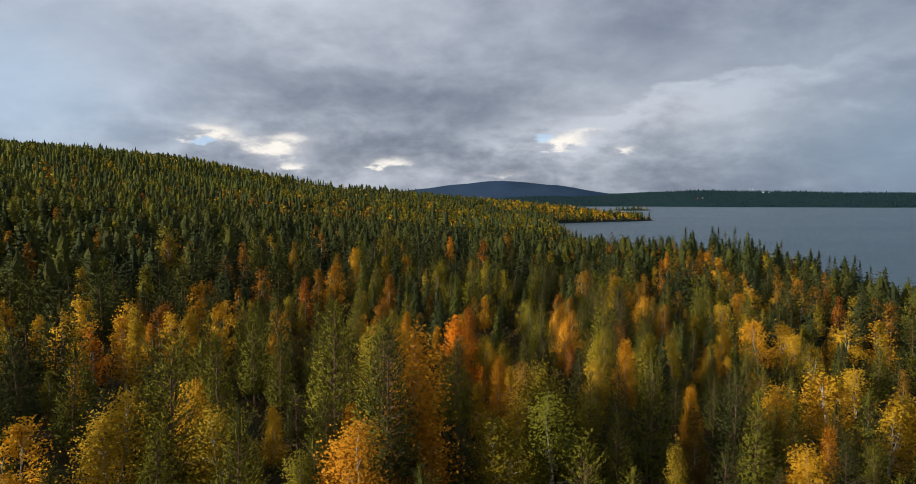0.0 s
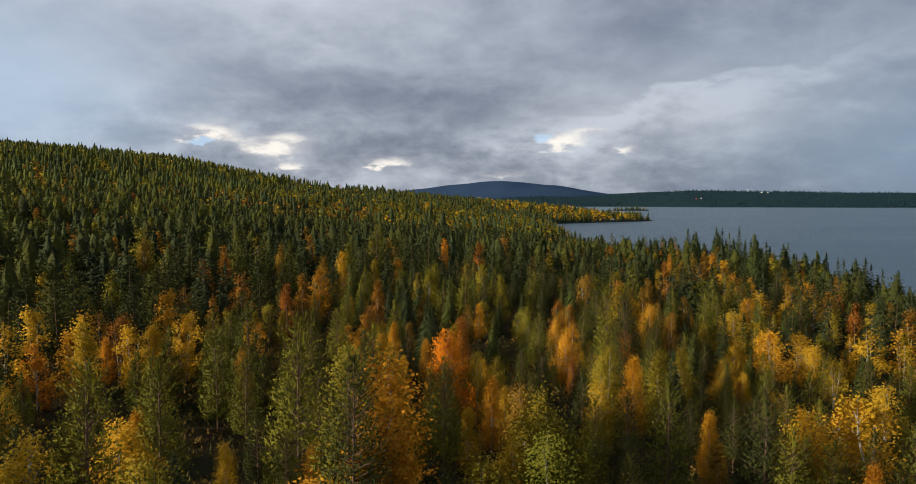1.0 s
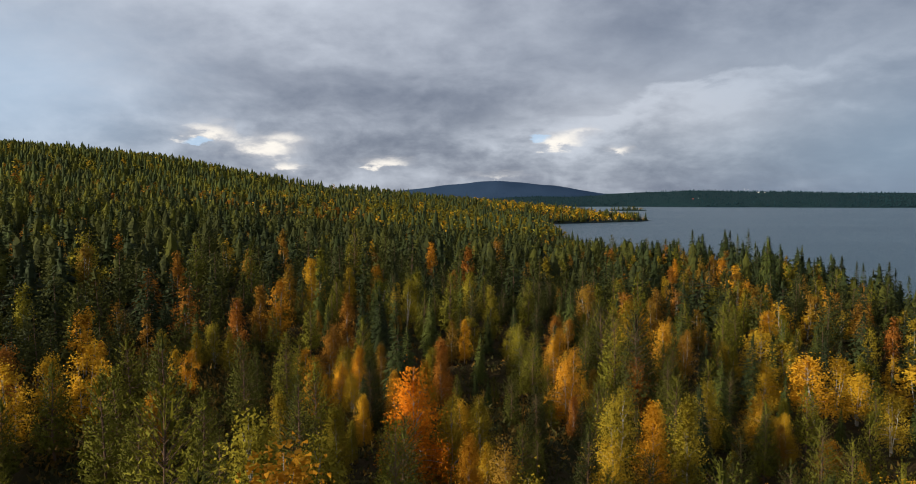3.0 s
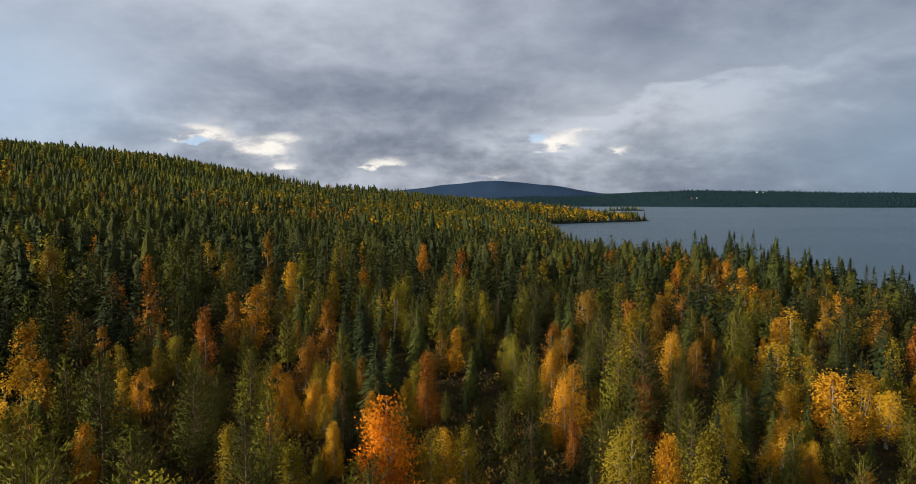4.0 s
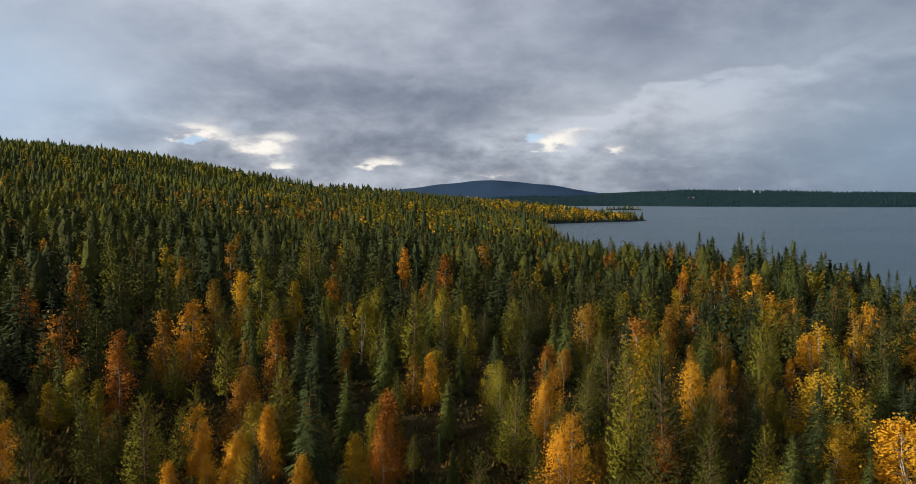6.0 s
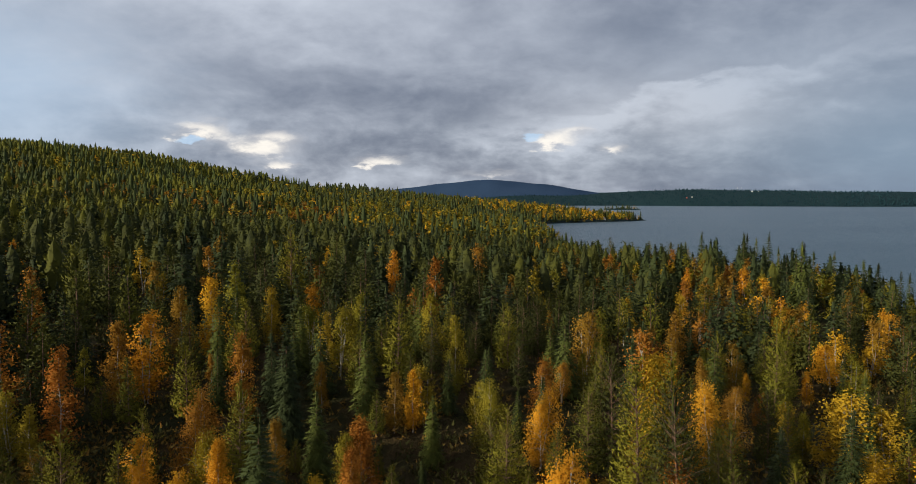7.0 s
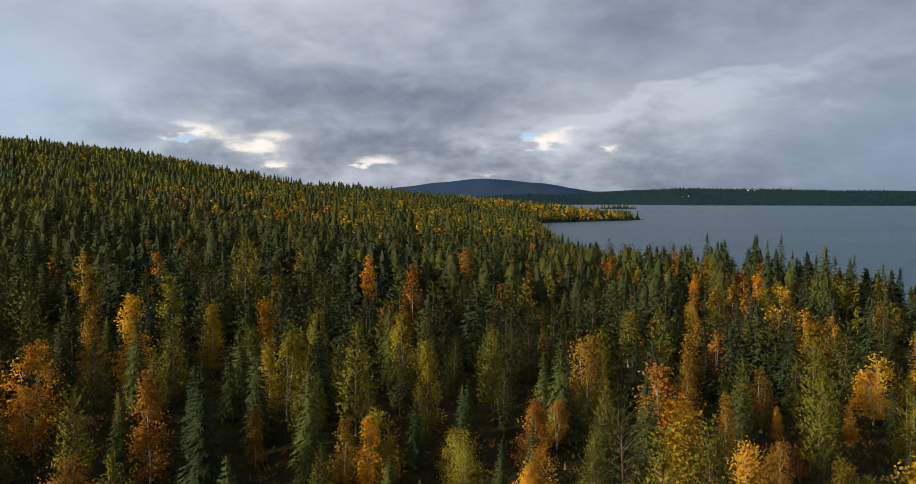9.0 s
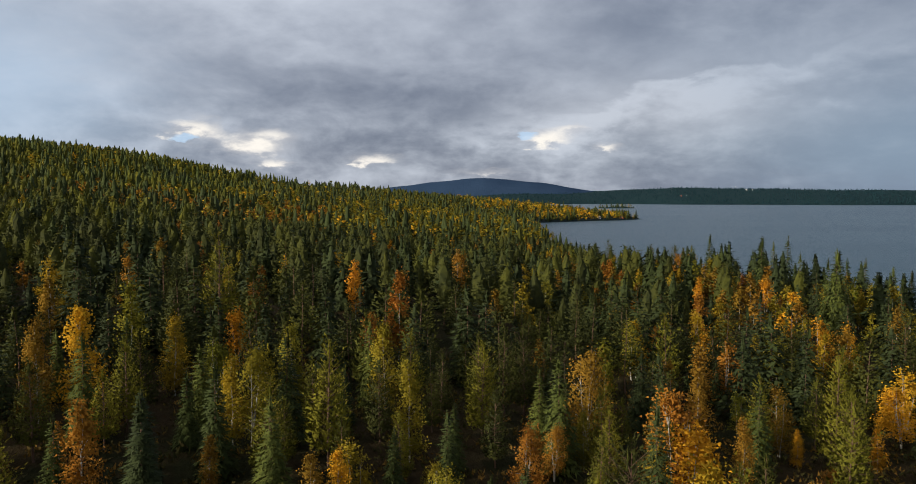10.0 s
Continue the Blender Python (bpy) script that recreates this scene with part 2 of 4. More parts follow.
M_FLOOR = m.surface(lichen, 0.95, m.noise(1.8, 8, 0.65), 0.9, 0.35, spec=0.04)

m = Mat("lake_water")
wave = m.node("ShaderNodeMapping")
wave.inputs["Scale"].default_value, wave.inputs["Rotation"].default_value = (0.35, 1.0, 1.0), (0, 0, radians(-20))
m.put(wave.inputs["Vector"], m.place())
ripple = m.math("ADD", m.noise(0.9, 5, 0.6, wave.outputs[0]), m.math("MULTIPLY", m.noise(0.12, 3, 0.5, wave.outputs[0]), 0.8))
gust = m.noise(0.006, 4, 0.6, wave.outputs[0])
M_WATER = m.surface(m.mix(gust, (0.018, 0.052, 0.086), (0.028, 0.070, 0.108)), m.math("ADD", m.math("MULTIPLY", gust, 0.16), 0.24), ripple, 0.9, 1.6, spec=0.5)

# the blue of the air's haze is put straight into the fell's base colour
m = Mat("haze_blue_wooded_hills")
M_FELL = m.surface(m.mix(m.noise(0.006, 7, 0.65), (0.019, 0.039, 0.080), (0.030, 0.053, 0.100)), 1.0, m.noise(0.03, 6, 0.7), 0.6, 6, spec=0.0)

# far shore needles, darkened and blued in the colour itself to suggest haze
m = Mat("haze_tinted_needles")
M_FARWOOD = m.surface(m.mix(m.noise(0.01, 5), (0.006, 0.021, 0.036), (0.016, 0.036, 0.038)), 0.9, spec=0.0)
m = Mat("white_paint")
M_WHITE = m.surface(m.mix(m.noise(2, 3), (0.74, 0.73, 0.70), (0.82, 0.81, 0.79)), 0.6)
m = Mat("red_paint")
M_RED = m.surface(m.mix(m.noise(2, 3), (0.26, 0.040, 0.030), (0.32, 0.055, 0.04)), 0.7)
m = Mat("grey_roofing")
M_ROOF = m.surface(m.mix(m.noise(3, 3), (0.09, 0.09, 0.10), (0.15, 0.15, 0.155)), 0.7)
m = Mat("grey_rock")
M_ROCK = m.surface(m.mix(m.noise(1.2, 6), (0.16, 0.155, 0.145), (0.34, 0.33, 0.31)), 0.9, m.noise(4, 6), 0.7, 0.1)

# ---- the lie of the land ----
SHORE_Y = [-400, 0, 150, 219, 270, 310, 350, 450, 600, 800, 950, 1060, 1110, 1180, 1235, 1300, 1450, 1600, 2000, 3000, 5000]
SHORE_X = [152, 146, 137, 131, 128, 112, 92, 85, 96, 116, 134, 142, 196, 299, 350, 336, 204, 120, 60, 0, -100]
RISE_D = [-400, -60, 0, 10, 25, 60, 100, 150, 200, 340, 420, 520, 800, 3000]
RISE = {
    0: [-9, -4, -0.4, 3.4, 7.3, 9.2, 11.2, 15.6, 18.5, 26, 30, 36, 50, 60],
    450: [-9, -4, -0.4, 3, 6.4, 9, 11.2, 16, 21.8, 40, 52, 66, 95, 110],
    1000: [-9, -4, -0.4, 2, 5, 10, 18, 26, 29, 46, 64, 87, 110, 121],
    1300: [-9, -4, -0.4, 1.5, 3, 5, 9, 15, 20, 30, 34, 44, 60, 70],
    2200: [-9, -4, -0.4, 1, 2, 3, 4, 6, 8, 12, 14, 16, 20, 30],
}


def land(x, y):
    """Height of the ground over the lake's level."""
    x, y = np.asarray(x, float), np.asarray(y, float)
    d = np.interp(y, SHORE_Y, SHORE_X) + 3 * np.sin(y / 17) + 2 * np.sin(y / 7.3 + 1) - x
    keys = sorted(RISE)
    layers = np.array([np.interp(d, RISE_D, RISE[k]) for k in keys])
    pos = np.interp(y, keys, range(len(keys)))
    low = np.clip(np.floor(pos).astype(int), 0, len(keys) - 2)
    part_way = pos - low
    a = np.take_along_axis(layers, low[None], 0)[0]
    b = np.take_along_axis(layers, low[None] + 1, 0)[0]
    h = a + (b - a) * (part_way * part_way * (3 - 2 * part_way))
    rough = 0.5 * np.sin(x / 9 + 0.6 * np.sin(y / 13)) * np.sin(y / 11 + 1) + 0.25 * np.sin(x / 3.7 + y / 5.1)
    h = h + rough * np.clip(d / 25, 0, 1)
    h = h + 4.6 * np.exp(-((x - 90) / 26) ** 2 - ((y - 235) / 60) ** 2)  # a knoll by the shore
    h = h + 2.6 * np.exp(-((x + 4) / 38) ** 2 - ((y - 195) / 42) ** 2)
    h = h - 3.0 * np.exp(-((x + 4) / 24) ** 2 - ((y - 113) / 13) ** 2)    # the hollow with the glade
    # the far shore, past the open water
    edge = 3750 + 160 * np.sin(x / 330) + 90 * np.sin(x / 140 + 1) - 420 * np.clip((x - 1500) / 400, 0, 1)
    far = np.clip((y - edge) / 900, 0, 1)
    hill = np.interp(x / np.maximum(y, 1), [-0.8, 0.0, 0.18, 0.21, 0.26, 0.33, 0.43, 0.51, 0.65, 0.9], [70, 70, 78, 81, 84, 94, 90, 80, 83, 78])
    rise = 3 + (hill - 3) * far ** 0.8 + 4 * np.sin(x / 90) * np.sin(y / 120) * far
    shelf = np.where(y > edge, rise, -8)
    # a low spit in the bay beyond the point
    spit = 5 - 9 * (((x - 600) / 90) ** 2 + ((y - 2420) / 60) ** 2)
    return np.maximum(np.maximum(h, shelf), np.maximum(spit, -9))


def mesh_from(name, verts, faces, material, smooth=False, tint=None, normals=None):
    """A mesh from arrays: faces all of one size."""
    me = bpy.data.meshes.new(name)
    verts, faces = np.asarray(verts, np.float32), np.asarray(faces, np.int32)
    n = faces.shape[1]
    me.vertices.add(len(verts))
    me.vertices.foreach_set("co", verts.ravel())
    me.loops.add(faces.size)
    me.loops.foreach_set("vertex_index", faces.ravel())
    me.polygons.add(len(faces))
    me.polygons.foreach_set("loop_start", np.arange(0, faces.size, n, dtype=np.int32))
    me.polygons.foreach_set("loop_total", np.full(len(faces), n, np.int32))
    if smooth or normals is not None:
        me.polygons.foreach_set("use_smooth", np.ones(len(faces), bool))
    if tint is not None:
        me.attributes.new("tint", "FLOAT", "POINT").data.foreach_set("value", np.asarray(tint, np.float32))
    me.update()
    me.validate()
    if normals is not None:
        me.normals_split_custom_set_from_vertices(normals)
    me.materials.append(material)
    return me


def part(name, me, parent, label=""):
    ob = new(name, me)
    ob.parent = parent
    return tagged(ob, label) if label else ob


def sheet(name, xs, ys, height, material):
    gx, gy = np.meshgrid(xs, ys)
    v = np.stack([gx, gy, height(gx.ravel(), gy.ravel()).reshape(gx.shape)], -1).reshape(-1, 3)
    i = np.arange(len(xs) * len(ys)).reshape(len(ys), len(xs))
    f = np.stack([i[:-1, :-1], i[:-1, 1:], i[1:, 1:], i[1:, :-1]], -1).reshape(-1, 4)
    return mesh_from(name, v, f, material, True)


def spread(*runs):
    return np.unique(np.concatenate([np.arange(a, b, s) for a, b, s in runs]))


gx = spread((-4200, -900, 110), (-900, -220, 22), (-220, 190, 5), (190, 720, 15), (720, 4300, 70))
gy = spread((-400, 0, 25), (0, 360, 5), (360, 1000, 16), (1000, 1560, 12), (1560, 2250, 60), (2250, 2520, 15), (2520, 3200, 90), (3200, 4960, 35))
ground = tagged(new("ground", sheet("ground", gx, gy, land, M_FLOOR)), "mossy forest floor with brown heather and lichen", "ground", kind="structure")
lake = tagged(new("water", sheet("water", np.array([-300.0, 300, 1500, 4300]), np.array([-400.0, 300, 1200, 2500, 4960]), lambda x, y: x * 0, M_WATER)),
              "slate-grey rippled lake under a cloudy sky", "lake", kind="structure")


def fell_height(x, y):
    a = x / y
    top = np.interp(a, [-0.75, -0.2, -0.099, -0.049, -0.01, 0.033, 0.052, 0.062, 0.074, 0.09, 0.1155, 0.14, 0.165, 0.185, 0.2, 0.24, 0.35],
                    [60, 62, 87, 119, 142, 163, 169, 172, 169, 161, 150, 140, 124, 106, 92, 70, 20])
    across = np.exp(-((y - 4780) / 330.0) ** 2)
    return top * across + 2.0 * np.sin(x / 41) * np.sin(y / 60) - 4


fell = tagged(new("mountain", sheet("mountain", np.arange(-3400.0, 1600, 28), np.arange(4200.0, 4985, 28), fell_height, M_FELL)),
              "broad wooded fell, dark blue with distance haze in its colour", "mountain", kind="structure")

# ---- kinds of tree ----
rng = np.random.default_rng(7)


def sprays(at, way, length, width, roll=None):
    """Small pointed leaves or twigs of needles: one triangle each, from at along way."""
    n = len(at)
    way = way / np.maximum(np.linalg.norm(way, axis=1, keepdims=True), 1e-6)
    side = np.cross(way, rng.normal(size=(n, 3)) if roll is None else roll)
    side /= np.maximum(np.linalg.norm(side, axis=1, keepdims=True), 1e-6)
    length, width = np.broadcast_to(length, n)[:, None], np.broadcast_to(width, n)[:, None]
    v = np.stack([at - side * width / 2, at + side * width / 2, at + way * length], 1)
    return v.reshape(-1, 3)


def tube(points, radii, sides):
    """A tapered limb along points."""
    points = np.asarray(points, float)
    v, f = [], []
    for i, (p, r) in enumerate(zip(points, radii)):
        d = points[min(i + 1, len(points) - 1)] - points[max(i - 1, 0)]
        d /= np.linalg.norm(d)
        a = np.cross(d, (0.3, 1, 0.1))
        a /= np.linalg.norm(a)
        b = np.cross(d, a)
        t = np.arange(sides) * 2 * math.pi / sides
        v.append(p + r * (np.cos(t)[:, None] * a + np.sin(t)[:, None] * b))
    for i in range(len(points) - 1):
        for k in range(sides):
            p, q = i * sides + k, i * sides + (k + 1) % sides
            f += [(p, q, q + sides), (p, q + sides, p + sides)]
    return np.concatenate(v), np.array(f)


def gather(pieces):
    vs, fs, n = [], [], 0
    for v, f in pieces:
        vs.append(v), fs.append(f + n)
        n += len(v)
    return np.concatenate(vs), np.concatenate(fs)


def filling(n, inside, size, width, droop):
    """The close inner boughs of a crown: ragged larger sprays that shut out the light."""
    at = np.array([inside() for _ in range(n)])
    way = at * (1, 1, 0)
    way /= np.linalg.norm(way, axis=1, keepdims=True) + 1e-6
    return sprays(at - way * size * 0.4, way + rng.normal(0, 0.55, (n, 3)) + (0, 0, droop), size * rng.uniform(0.7, 1.3, n), width * rng.uniform(0.7, 1.3, n))


def shingles(n, low, high, h, reach, axis, size, width, way_up, way_out, stir):
    """Overlapping boughs that clothe a conifer's cone, so that one side takes the light and the other stays dark."""
    f = 1 - np.sqrt(rng.uniform(0, 1, n))
    t = rng.uniform(0, 6.283, n)
    out = np.c_[np.cos(t), np.sin(t), 0 * t]
    at = np.array([axis((low + (high - low) * a) * h) + o * reach(a) * b for a, o, b in zip(f, out, rng.uniform(0.25, 1.0, n) ** 0.6)])
    way = out * way_out + (0, 0, way_up) + rng.normal(0, stir, (n, 3))
    long = size * rng.uniform(0.7, 1.3, n) * (0.55 + 0.45 * (1 - f))
    return sprays(at - way * long[:, None] * 0.4, way, long, width * rng.uniform(0.7, 1.3, n) * (0.5 + 0.5 * (1 - f)), out + (0, 0, 0.25) + rng.normal(0, stir * 1.3, (n, 3)))


def mantle(low, high, h, reach, axis, rings, sides, tier):
    """The closed mass of boughs of a tree in the woods: a ragged, tiered cone."""
    loops = []
    for i in range(rings):
        f = i / rings
        t = (np.arange(sides) + rng.uniform(0, 1)) * 2 * math.pi / sides + rng.normal(0, 0.5 / sides, sides)
        r = reach(f) * rng.uniform(0.70, 1.15, sides) * (1 + (tier if i % 2 == 0 else -tier))
        z = (low + (high - low) * f) * h + rng.normal(0, 0.30 * (high - low) * h / rings, sides)
        loops.append(np.array([axis(q) for q in z]) * (1, 1, 0) + np.c_[r * np.cos(t), r * np.sin(t), z])
    top = axis(high * h)
    v = []
    for i, a in enumerate(loops):
        for k in range(sides):
            m = (k + 1) % sides
            if i + 1 < rings:
                c = loops[i + 1]
                v += [a[k], a[m], c[m], a[k], c[m], c[k]]
            else:
                v += [a[k], a[m], top]
    return np.array(v)


def spruce_shape(h, detail):
    """A narrow northern spruce: trunk, and a crown of short drooping boughs in whorls."""
    lean = rng.normal(0, 0.012, 2)
    zs = np.linspace(0, h, 6)
    trunk = tube(np.c_[zs * lean[0], zs * lean[1], zs], np.interp(zs, [0, h], [0.013 * h, 0.008]), 5 if detail < 1 else 7)
    girth = rng.uniform(0.180, 0.235) * h
    levels = int(np.interp(detail, [0.3, 0.55, 1, 1.6], [13, 20, 28, 38]))
    tris = []
    for z in np.linspace(0.07, 0.985, levels) ** 0.95 * h:
        f = z / h
        reach = girth * (1 - f) ** 0.76 * min(1, 0.45 + f * 4) + 0.10
        count = max(3, int(np.interp(detail, [0.3, 0.55, 1, 1.6], [5.4, 6.4, 7.5, 9]) * (0.45 + 0.75 * (1 - f))))
        for t in rng.uniform(0, 6.283) + np.arange(count) * 6.283 / count + rng.normal(0, 0.25, count):
            r = reach * rng.uniform(0.6, 1.18)
            out = np.array([math.cos(t), math.sin(t), np.interp(f, [0, 0.6, 1], [-0.42, -0.15, 0.55])])
            side = np.array([-math.sin(t), math.cos(t), 0])
            k = max(1, int(np.interp(detail, [0.3, 0.55, 1, 1.6], [1, 2.6, 4, 5.6]) * min(1, 0.35 + r)))
            s = np.linspace(0.15, 0.72, k) if k > 1 else np.array([0.1])
            base = np.array([lean[0] * z, lean[1] * z, z + rng.normal(0, 0.06)])
            at = base + out * (s * r)[:, None] + np.c_[0 * s, 0 * s, -0.25 * r * s * s]
            if detail > 0.5:
                for sign in (-1, 1):
                    tris.append(sprays(at, out * 0.8 + sign * side * 0.75 + rng.normal(0, 0.15, (k, 3)) + (0, 0, -0.18), r * (0.55 - 0.3 * s) + 0.12, (0.13 + 0.05 * r) * detail ** -0.7, np.array([[0, 0, 1.0]]) + rng.normal(0, 0.35, (k, 3))))
                tris.append(sprays(at[-1:], out[None] + (0, 0, -0.15), r * 0.42, 0.22, np.array([[0, 0, 1.0]])))
            else:
                tris.append(sprays(at, out[None] + rng.normal(0, 0.12, (k, 3)), r * (1.0 - s * 0.6) + 0.1, 0.42 * r + 0.22 + 0.2 * (1 - detail), np.array([[0, 0, 1.0]]) + rng.normal(0, 0.4, (k, 3))))
    stem = lambda z: np.array([lean[0] * z, lean[1] * z, z])
    if detail < 0.5:
        tris.append(mantle(0.05, 0.98, h, lambda f: 0.42 * girth * (1 - f) ** 0.85 + 0.04, stem, 6, 7, 0.16))
    tris.append(shingles(int(np.interp(detail, [0.3, 0.5, 0.55, 1, 1.6], [130, 150, 190, 320, 560])), 0.05, 0.96, h, lambda f: 0.82 * girth * (1 - f) ** 0.76 + 0.04, stem,
                         np.interp(detail, [0.3, 0.55, 1, 1.6], [1.15, 0.85, 0.65, 0.50]), np.interp(detail, [0.3, 0.55, 1, 1.6], [0.75, 0.50, 0.34, 0.21]), -0.70, 0.60, np.interp(detail, [0.3, 1.6], [0.36, 0.30])))
    tip = np.array([[lean[0] * h, lean[1] * h, h - 0.45]])
    tris.append(sprays(np.repeat(tip, 3, 0), rng.normal(0, 0.08, (3, 3)) + (0, 0, 1), 0.65, 0.12))
    spire = np.repeat(stem(h * 0.84)[None], 6, 0) + rng.normal(0, 0.06, (6, 3))
    tris.append(sprays(spire, rng.normal(0, 0.07, (6, 3)) + (0, 0, 1), h * 0.14, np.interp(detail, [0.3, 1.6], [0.36, 0.26])))
    return trunk, np.concatenate(tris)


def pine_shape(h, detail, old=False):
    """A Scots pine: whorls of rising boughs feathered with needles; an old one has a bare stem and a rounder top."""
    lean, bend = rng.normal(0, 0.02, 2), rng.uniform(-0.15, 0.15, 2)
    zs = np.linspace(0, h, 7)
    axis = lambda z: np.array([lean[0] * z + bend[0] * math.sin(z * 0.5), lean[1] * z + bend[1] * math.sin(z * 0.43), z])
    limbs = [tube(np.array([axis(z) for z in zs]), np.interp(zs, [0, h], [0.013 * h, 0.012]), 4 if detail < 1 else 7)]
    low = 0.26 if old else rng.uniform(0.10, 0.26) if detail > 0.5 else rng.uniform(0.18, 0.34)
    girth = (0.20 if old else rng.uniform(0.215, 0.275)) * h
    point = rng.uniform(0.52, 0.66) if detail > 0.5 else rng.uniform(0.36, 0.54)
    levels = int(np.interp(detail, [0.3, 0.55, 1, 1.6], [7, 11, 15, 20]))
    tris = []
    for z in np.linspace(low, 0.97, levels) * h:
        f = (z / h - low) / (1 - low)
        shape = (1 - f ** 2.4) * (0.55 + 0.45 * min(1, f * 4)) if old else (1 - f) ** point * (0.62 + 0.38 * min(1, f * 5))
        count = max(3, int(np.interp(detail, [0.3, 0.55, 1, 1.6], [4, 5, 6, 7.2]) * (0.6 + 0.5 * (1 - f))))
        for t in rng.uniform(0, 6.283) + np.arange(count) * 6.283 / count + rng.normal(0, 0.3, count):
            r = max(0.22, girth * shape * rng.uniform(0.5, 1.22))
            rise = np.interp(f, [0, 1], [0.10, 1.15]) + rng.normal(0, 0.13)
            out = np.array([math.cos(t), math.sin(t), rise])
            side = np.array([-math.sin(t), math.cos(t), 0.0])
            base = axis(z + rng.normal(0, 0.16))
            if detail >= 1 and r > 0.6:
                limbs.append(tube(np.array([base, base + out * r * 0.9]), (0.018 + 0.007 * r, 0.006), 3))
            k = max(1, int(round(np.interp(detail, [0.3, 0.55, 1, 1.6], [1.4, 3.0, 6.5, 10.0]) * min(1.0, 0.35 + 0.5 * r))))
            s = np.linspace(0.30, 1.0, k) if k > 1 else np.array([0.55])
            at = base + out * (s * r)[:, None] + rng.normal(0, 0.05, (k, 3)) + np.c_[0 * s, 0 * s, 0.10 * r * s * s]
            size = np.interp(detail, [0.3, 0.55, 1, 1.6], [0.62, 0.42, 0.28, 0.19])
            wide = np.interp(detail, [0.3, 0.55, 1, 1.6], [0.28, 0.17, 0.095, 0.060])
            for sign in (-1, 0, 1):
                if detail < 0.5 and (sign == 0 or rng.uniform() < 0.6):
                    continue
                way = out * (0.75, 0.75, 0.5) + sign * side * rng.uniform(0.5, 1.1) + rng.normal(0, 0.28, (k, 3)) + (0, 0, 0.32 if sign else 0.75)
                tris.append(sprays(at, way, size * rng.uniform(0.75, 1.25, k), wide * rng.uniform(0.8, 1.3, k), np.array([[0, 0, 1.0]]) * 0.8 + rng.normal(0, 0.6, (k, 3))))
    if detail < 0.5:
        tris.append(mantle(low, 0.98, h, lambda f: 0.40 * girth * ((1 - f ** 2.4) if old else (1 - f) ** point * (0.62 + 0.38 * min(1, f * 5))) + 0.04, axis, 6, 7, 0.14))
    tris.append(shingles(int(np.interp(detail, [0.3, 0.5, 0.55, 1, 1.6], [180, 210, 420, 1050, 2200])), low, 0.98, h,
                         lambda f: 0.84 * girth * ((1 - f ** 2.4) if old else (1 - f) ** point * (0.62 + 0.38 * min(1, f * 5))) + 0.04, axis,
                         np.interp(detail, [0.3, 0.55, 1, 1.6], [0.60, 0.52, 0.42, 0.30]), np.interp(detail, [0.3, 0.55, 1, 1.6], [0.42, 0.32, 0.22, 0.150]), 0.62, 0.48, np.interp(detail, [0.3, 1.6], [0.42, 0.42])))
    tip = axis(h - 0.35)[None]
    tris.append(sprays(np.repeat(tip, 6, 0), rng.normal(0, 0.22, (6, 3)) + (0, 0, 1), 0.5, 0.10))
    if not old and detail > 0.5:
        spire = np.repeat(axis(h * 0.86)[None], 6, 0) + rng.normal(0, 0.10, (6, 3))
        tris.append(sprays(spire, rng.normal(0, 0.10, (6, 3)) + (0, 0, 1), h * 0.13, np.interp(detail, [0.3, 1.6], [0.42, 0.16])))
    return gather(limbs), np.concatenate(tris)


